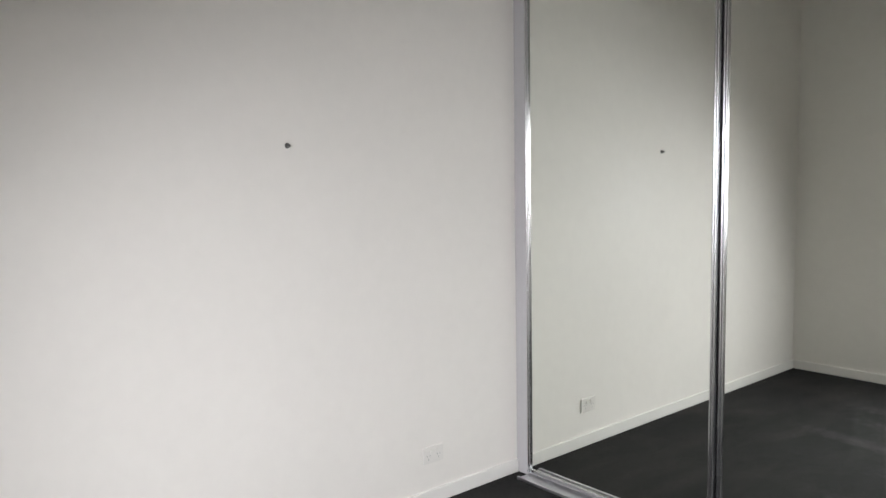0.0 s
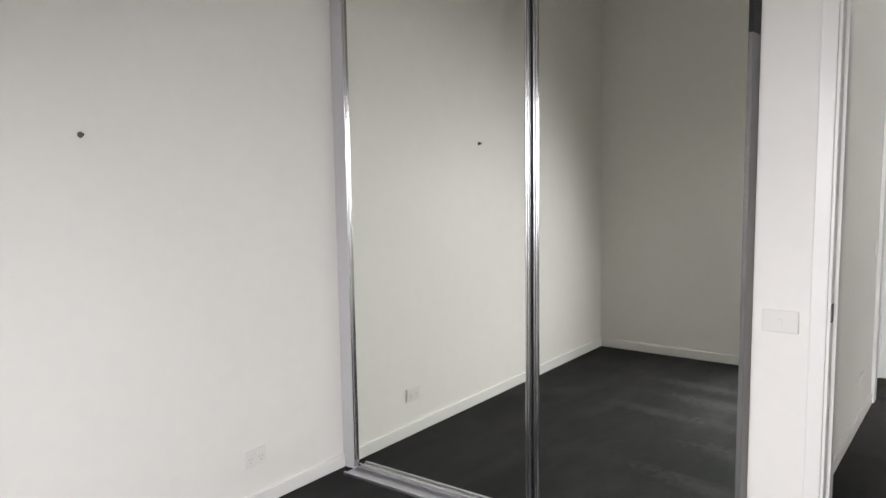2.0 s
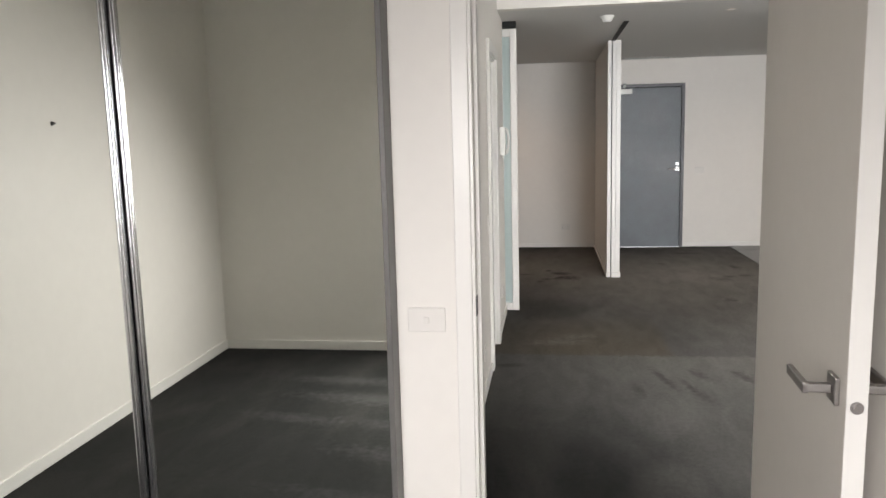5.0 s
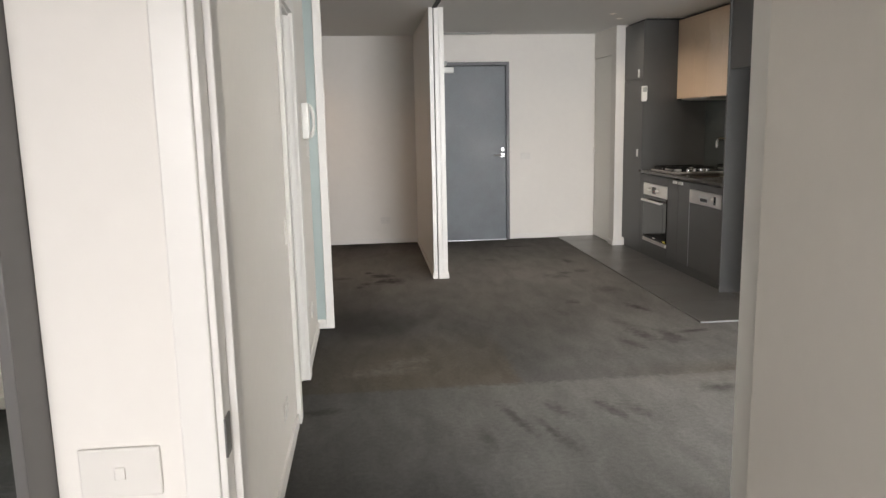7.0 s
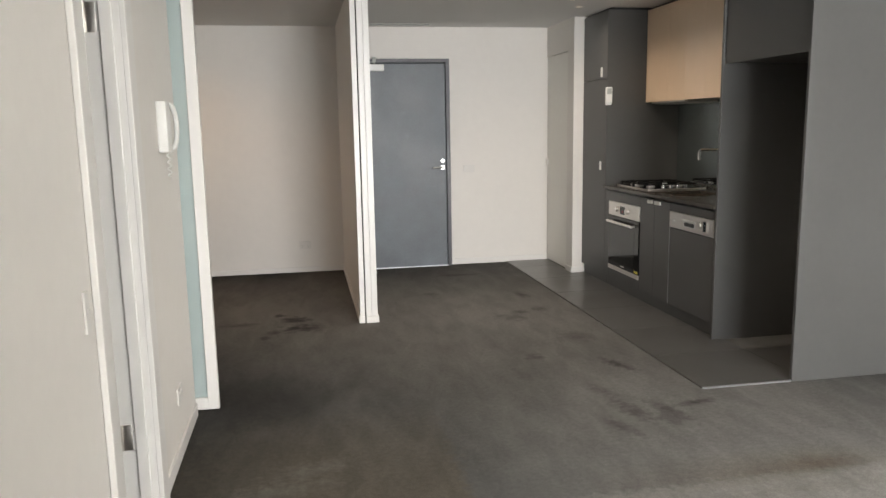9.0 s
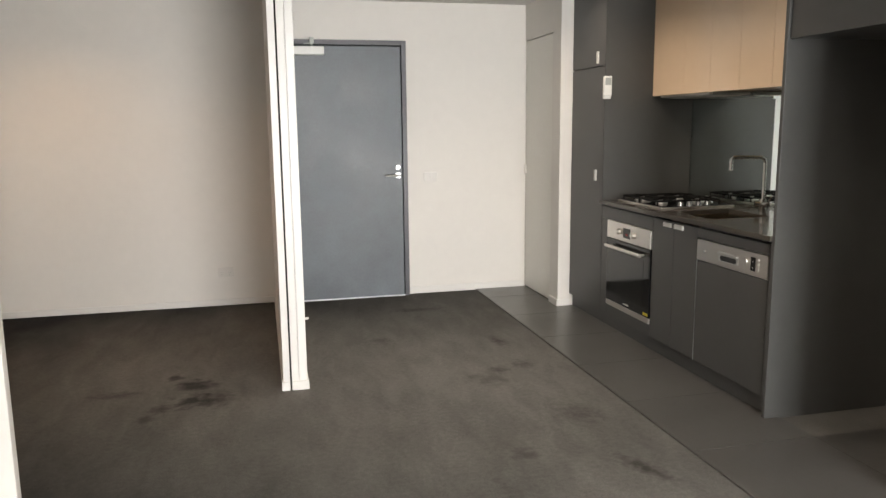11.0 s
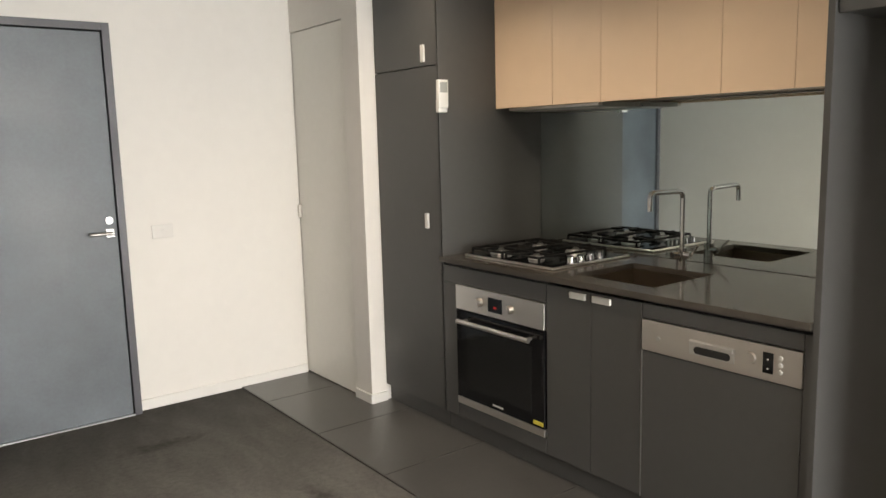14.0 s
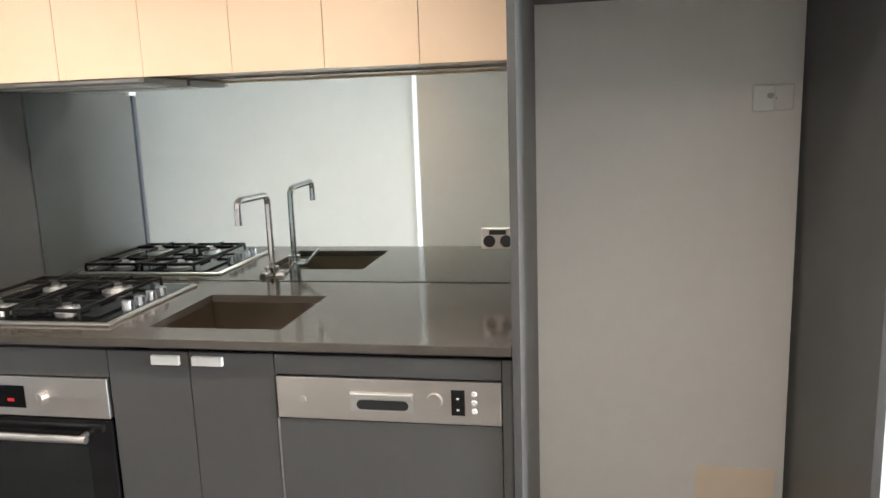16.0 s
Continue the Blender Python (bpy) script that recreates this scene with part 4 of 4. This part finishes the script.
lw = rod(bmesh.new(), (3.44, 8.56, BZ1 + 0.045), (3.44, 8.515, BZ1 + 0.045), 0.016, 16)
rod(lw, (3.44, 8.515, BZ1 + 0.045), (3.425, 8.470, BZ1 + 0.095), 0.0045, 10)
rod(lw, (3.44, 8.56, BZ1 + 0.045), (3.398, 8.578, BZ1 + 0.045), 0.017, 18)
part("lever", lw, TAPC, tp, "", True)
part("barrel_end", rod(bmesh.new(), (3.398, 8.578, BZ1 + 0.045), (3.3955, 8.579, BZ1 + 0.045), 0.012, 18), BLACK, tp, "dark round end of the mixer barrel", True)

# gas hob
HB = thing("gas_hob", 3.21, 9.15, BZ1, "steel gas hob with four burners and black iron trivets", "hob")
HX0, HX1, HY0, HY1, HZ = 2.945, 3.455, 8.850, 9.445, BZ1 + 0.010
part("plate", boxes((HX0, HX1, HY0, HY1, BZ1, HZ), bevel=0.004), STEEL, HB, "brushed steel hob plate", True)
part("glass_top", boxes((HX0 + 0.014, HX1 - 0.014, HY0 + 0.016, HY1 - 0.014, HZ, HZ + 0.002)), BLACKGLASS, HB)
for bx, by, r in ((3.075, 9.08, 0.036), (3.335, 9.08, 0.046), (3.075, 9.32, 0.052), (3.335, 9.32, 0.036)):
    bu = part("burner", rod(bmesh.new(), (bx, by, HZ + 0.002), (bx, by, HZ + 0.016), r * 1.08, 24, r * 0.98), BURN, HB, "pale aluminium burner ring", True)
    part("burner_cap", rod(bmesh.new(), (bx, by, HZ + 0.016), (bx, by, HZ + 0.022), r * 0.78, 24, r * 0.72), SATIN, bu, "dull metal cap", True)
for ty in (9.08, 9.32):
    tb = bmesh.new()
    x0, x1, y0, y1, z = 2.985, 3.425, ty - 0.108, ty + 0.108, HZ + 0.022
    for y in (y0, y1):
        box(tb, x0, x1, y - 0.005, y + 0.005, z - 0.002, z + 0.009, bevel=0.002)
    for x in (x0, x1):
        box(tb, x - 0.005, x + 0.005, y0, y1, z - 0.002, z + 0.009, bevel=0.002)
    for bx in (3.075, 3.335):
        for dx, dy in ((1, 0), (-1, 0)):
            box(tb, min(bx + dx * 0.022, bx + dx * 0.105), max(bx + dx * 0.022, bx + dx * 0.105), ty - 0.0045, ty + 0.0045, z, z + 0.013, bevel=0.002)
        for dy in (1, -1):
            box(tb, bx - 0.0045, bx + 0.0045, min(ty + dy * 0.022, ty + dy * 0.105), max(ty + dy * 0.022, ty + dy * 0.105), z, z + 0.013, bevel=0.002)
    for x in (x0, x1):
        for y in (y0, y1):
            box(tb, x - 0.004, x + 0.004, y - 0.004, y + 0.004, HZ + 0.002, z + 0.004)
    part("trivet", tb, IRON, HB, "black cast-iron trivet")
for i in range(4):
    kx = 3.095 + i * 0.062
    kn = rod(bmesh.new(), (kx, 8.885, HZ + 0.002), (kx, 8.885, HZ + 0.028), 0.0195, 24, 0.017)
    box(kn, kx - 0.003, kx + 0.003, 8.870, 8.900, HZ + 0.028, HZ + 0.032)
    part("knob", kn, CHROME, HB, "silver control knob", True)

# splashback
spb = thing("splashback", KBACK - 0.01, 8.6, BZ1, "grey mirrored glass splashback above the bench", "splashback")
part("mirror_sheet", boxes((KBACK - 0.020, KBACK - 0.016, 7.694, 9.519, BZ1 + 0.002, 1.597)), SPLASH, spb)
part("backing", boxes((KBACK - 0.016, KBACK - 0.001, 7.694, 9.519, BZ0, 1.597)), BLACK, spb)
gp2 = thing("power_outlet", KBACK - 0.02, 7.80, 1.01, "steel double power outlet with black round sockets on the splashback", "outlet", "power outlets")
part("plate", boxes((KBACK - 0.0285, KBACK - 0.0205, 7.745, 7.855, 1.008, 1.078), bevel=0.003), STEEL, gp2, "satin steel plate")
for y in (7.772, 7.828):
    part("socket", rod(bmesh.new(), (KBACK - 0.031, y, 1.034), (KBACK - 0.0285, y, 1.034), 0.020, 20), BLACK, gp2, "black round socket", True)
part("switch_bar", boxes((KBACK - 0.032, KBACK - 0.0285, 7.772, 7.828, 1.056, 1.072), bevel=0.002), BLACK, gp2, "black switch bar")


def overhead(y0, y1, splits):
    """One upper unit; splits are the joints between its doors."""
    u = thing("upper_cabinet", 3.4, (y0 + y1) / 2, 1.60, "glossy beige upper kitchen cabinet, closed", "cabinet", "upper cabinets")
    part("body", boxes((3.248, KBACK - 0.003, y0 + 0.001, y1 - 0.001, 1.604, TOP - 0.01)), PEACH, u)
    ys = [y0, *splits, y1]
    for a, b in zip(ys, ys[1:]):
        part("door", boxes((3.227, 3.246, a + 0.0007, b - 0.0007, 1.597, TOP - 0.006), bevel=0.0015), PEACH, u)


overhead(9.124, 9.519, [])
overhead(8.545, 9.124, [8.835])
overhead(7.975, 8.545, [8.257])
overhead(7.694, 7.975, [])
# the gap over the uppers is filled black to paint its shade
structure("upper_shadow_strip", boxes((3.275, KBACK, 7.694, 9.519, TOP - 0.006, LOW)), DARK, "black strip standing in for the shade above the upper cabinets", "trim")
rh = thing("rangehood", 3.4, 9.12, 1.575, "slim slide-out rangehood under the upper cabinets", "rangehood")
part("body", boxes((3.27, KBACK - 0.03, 8.86, 9.44, 1.580, 1.600), bevel=0.002), GREYPL, rh)
part("front_lip", boxes((3.244, 3.27, 8.86, 9.44, 1.584, 1.596), bevel=0.002), STEEL, rh)
part("filter", boxes((3.30, 3.50, 8.90, 9.40, 1.577, 1.581)), STEEL, rh)

rc = thing("remote_control", 2.878, 9.49, 1.57, "white air-conditioner remote in a holder on the pantry side", "remote control")
part("holder", boxes((2.852, 2.904, 9.499, 9.522, 1.580, 1.64), bevel=0.003), PLASTIC, rc)
part("remote_body", boxes((2.849, 2.907, 9.491, 9.515, 1.60, 1.732), bevel=0.005), PLASTIC, rc)
part("screen", boxes((2.857, 2.899, 9.4895, 9.492, 1.672, 1.720)), GREYPL, rc, "grey lcd screen")

# fridge recess
fp = thing("fridge_end_panel", 3.2, 7.683, 0, "charcoal laminate panel between bench and fridge recess", "panel")
part("board", boxes((FRONT - 0.010, KBACK - 0.002, 7.672, 7.692, 0, TOP), bevel=0.001), CHAR, fp)
part("edge_band", boxes((FRONT - 0.012, FRONT - 0.010, 7.6722, 7.6918, 0, TOP)), CHAR, fp)
fp = thing("fridge_end_panel", 3.2, 6.865, 0, "tall charcoal laminate panel closing the fridge recess", "panel")
part("board", boxes((FRONT - 0.010, EAST - 0.002, 6.842, 6.862, 0, TOP), bevel=0.001), CHAR, fp)
part("edge_band", boxes((FRONT - 0.012, FRONT - 0.010, 6.8422, 6.8618, 0, TOP)), CHAR, fp)
fu = thing("fridge_top_cabinet", 3.2, 7.27, 1.79, "charcoal cabinet above the empty fridge recess", "cabinet")
part("body", boxes((FRONT + 0.02, KBACK - 0.003, 6.864, 7.670, 1.781, TOP)), CHAR, fu)
part("door", boxes((FRONT, FRONT + 0.018, 6.865, 7.669, 1.776, TOP - 0.002), bevel=0.0015), CHAR, fu)
# same black fill for the shade over the fridge cabinet
structure("fridge_shadow_strip", boxes((FRONT + 0.02, KBACK, 6.853, 7.692, TOP, LOW)), DARK, "black strip standing in for the shade above the fridge cabinet", "trim")
fo = wall_plate("power_outlet", pose(KBACK, 6.955, 1.47, 0, 0, -90), "white power outlet with a square cover in the fridge recess", "outlet", 1, "power outlets", w=0.118, h=0.078, sockets=1)
cover = new("socket_cover", mesh("socket_cover", boxes((-0.060, 0.000, -0.020, -0.009, -0.040, 0.038), bevel=0.003), PLASTIC))
cover.parent = fo
tagged(cover, "raised bright white square cover")
knob = new("button", mesh("button", rod(bmesh.new(), (-0.012, -0.023, 0.006), (-0.012, -0.020, 0.006), 0.009, 16), GREYPL, True))
knob.parent = fo
tagged(knob, "small round grey button")

# thin sheet whose colour stands for warm light falling on the recess wall
single("light_patch", boxes((KBACK - 0.003, KBACK, 6.90, 7.15, 0.012, 0.26), bevel=0.001), WARMPATCH, "thin beige sheet painted as a warm patch of light low in the fridge recess", "cover plate")

# ---- kitchen floor tiles ----
tf = structure("tile_floor", boxes((2.334, KBACK, 6.853, 7.672, 0.0, 0.003), (2.334, FRONT + 0.045, 7.672, NORTH, 0.0, 0.003)), GROUT, "dark grout bed of the kitchen floor", "floor")
trim = structure("floor_trim", boxes((2.328, 2.334, 6.853, NORTH, 0.0, 0.0085)), DARKALU, "dark flush edge strip between carpet and tiles", "trim")
trim = structure("floor_trim", boxes((2.328, FRONT - 0.012, 6.844, 6.853, 0.0, 0.010)), ALU, "thin aluminium strip between carpet and tiles", "trim")
ys = [6.853, 7.433, 8.046, 8.659, 9.272, 9.885, 10.498, NORTH]
for col, (x0, x1) in enumerate(((2.334, 2.944), (2.944, KBACK))):
    for a, b in zip(ys, ys[1:]):
        if col and a > 7.4:
            continue
        e = 7.672 if col and b > 7.672 else b
        part("tile", boxes((x0 + 0.0015, min(x1, FRONT + 0.045 if a > 7.6 else 9) - 0.0015, a + 0.0015, e - 0.0015, 0.003, 0.008), bevel=0.001), TILE, tf)
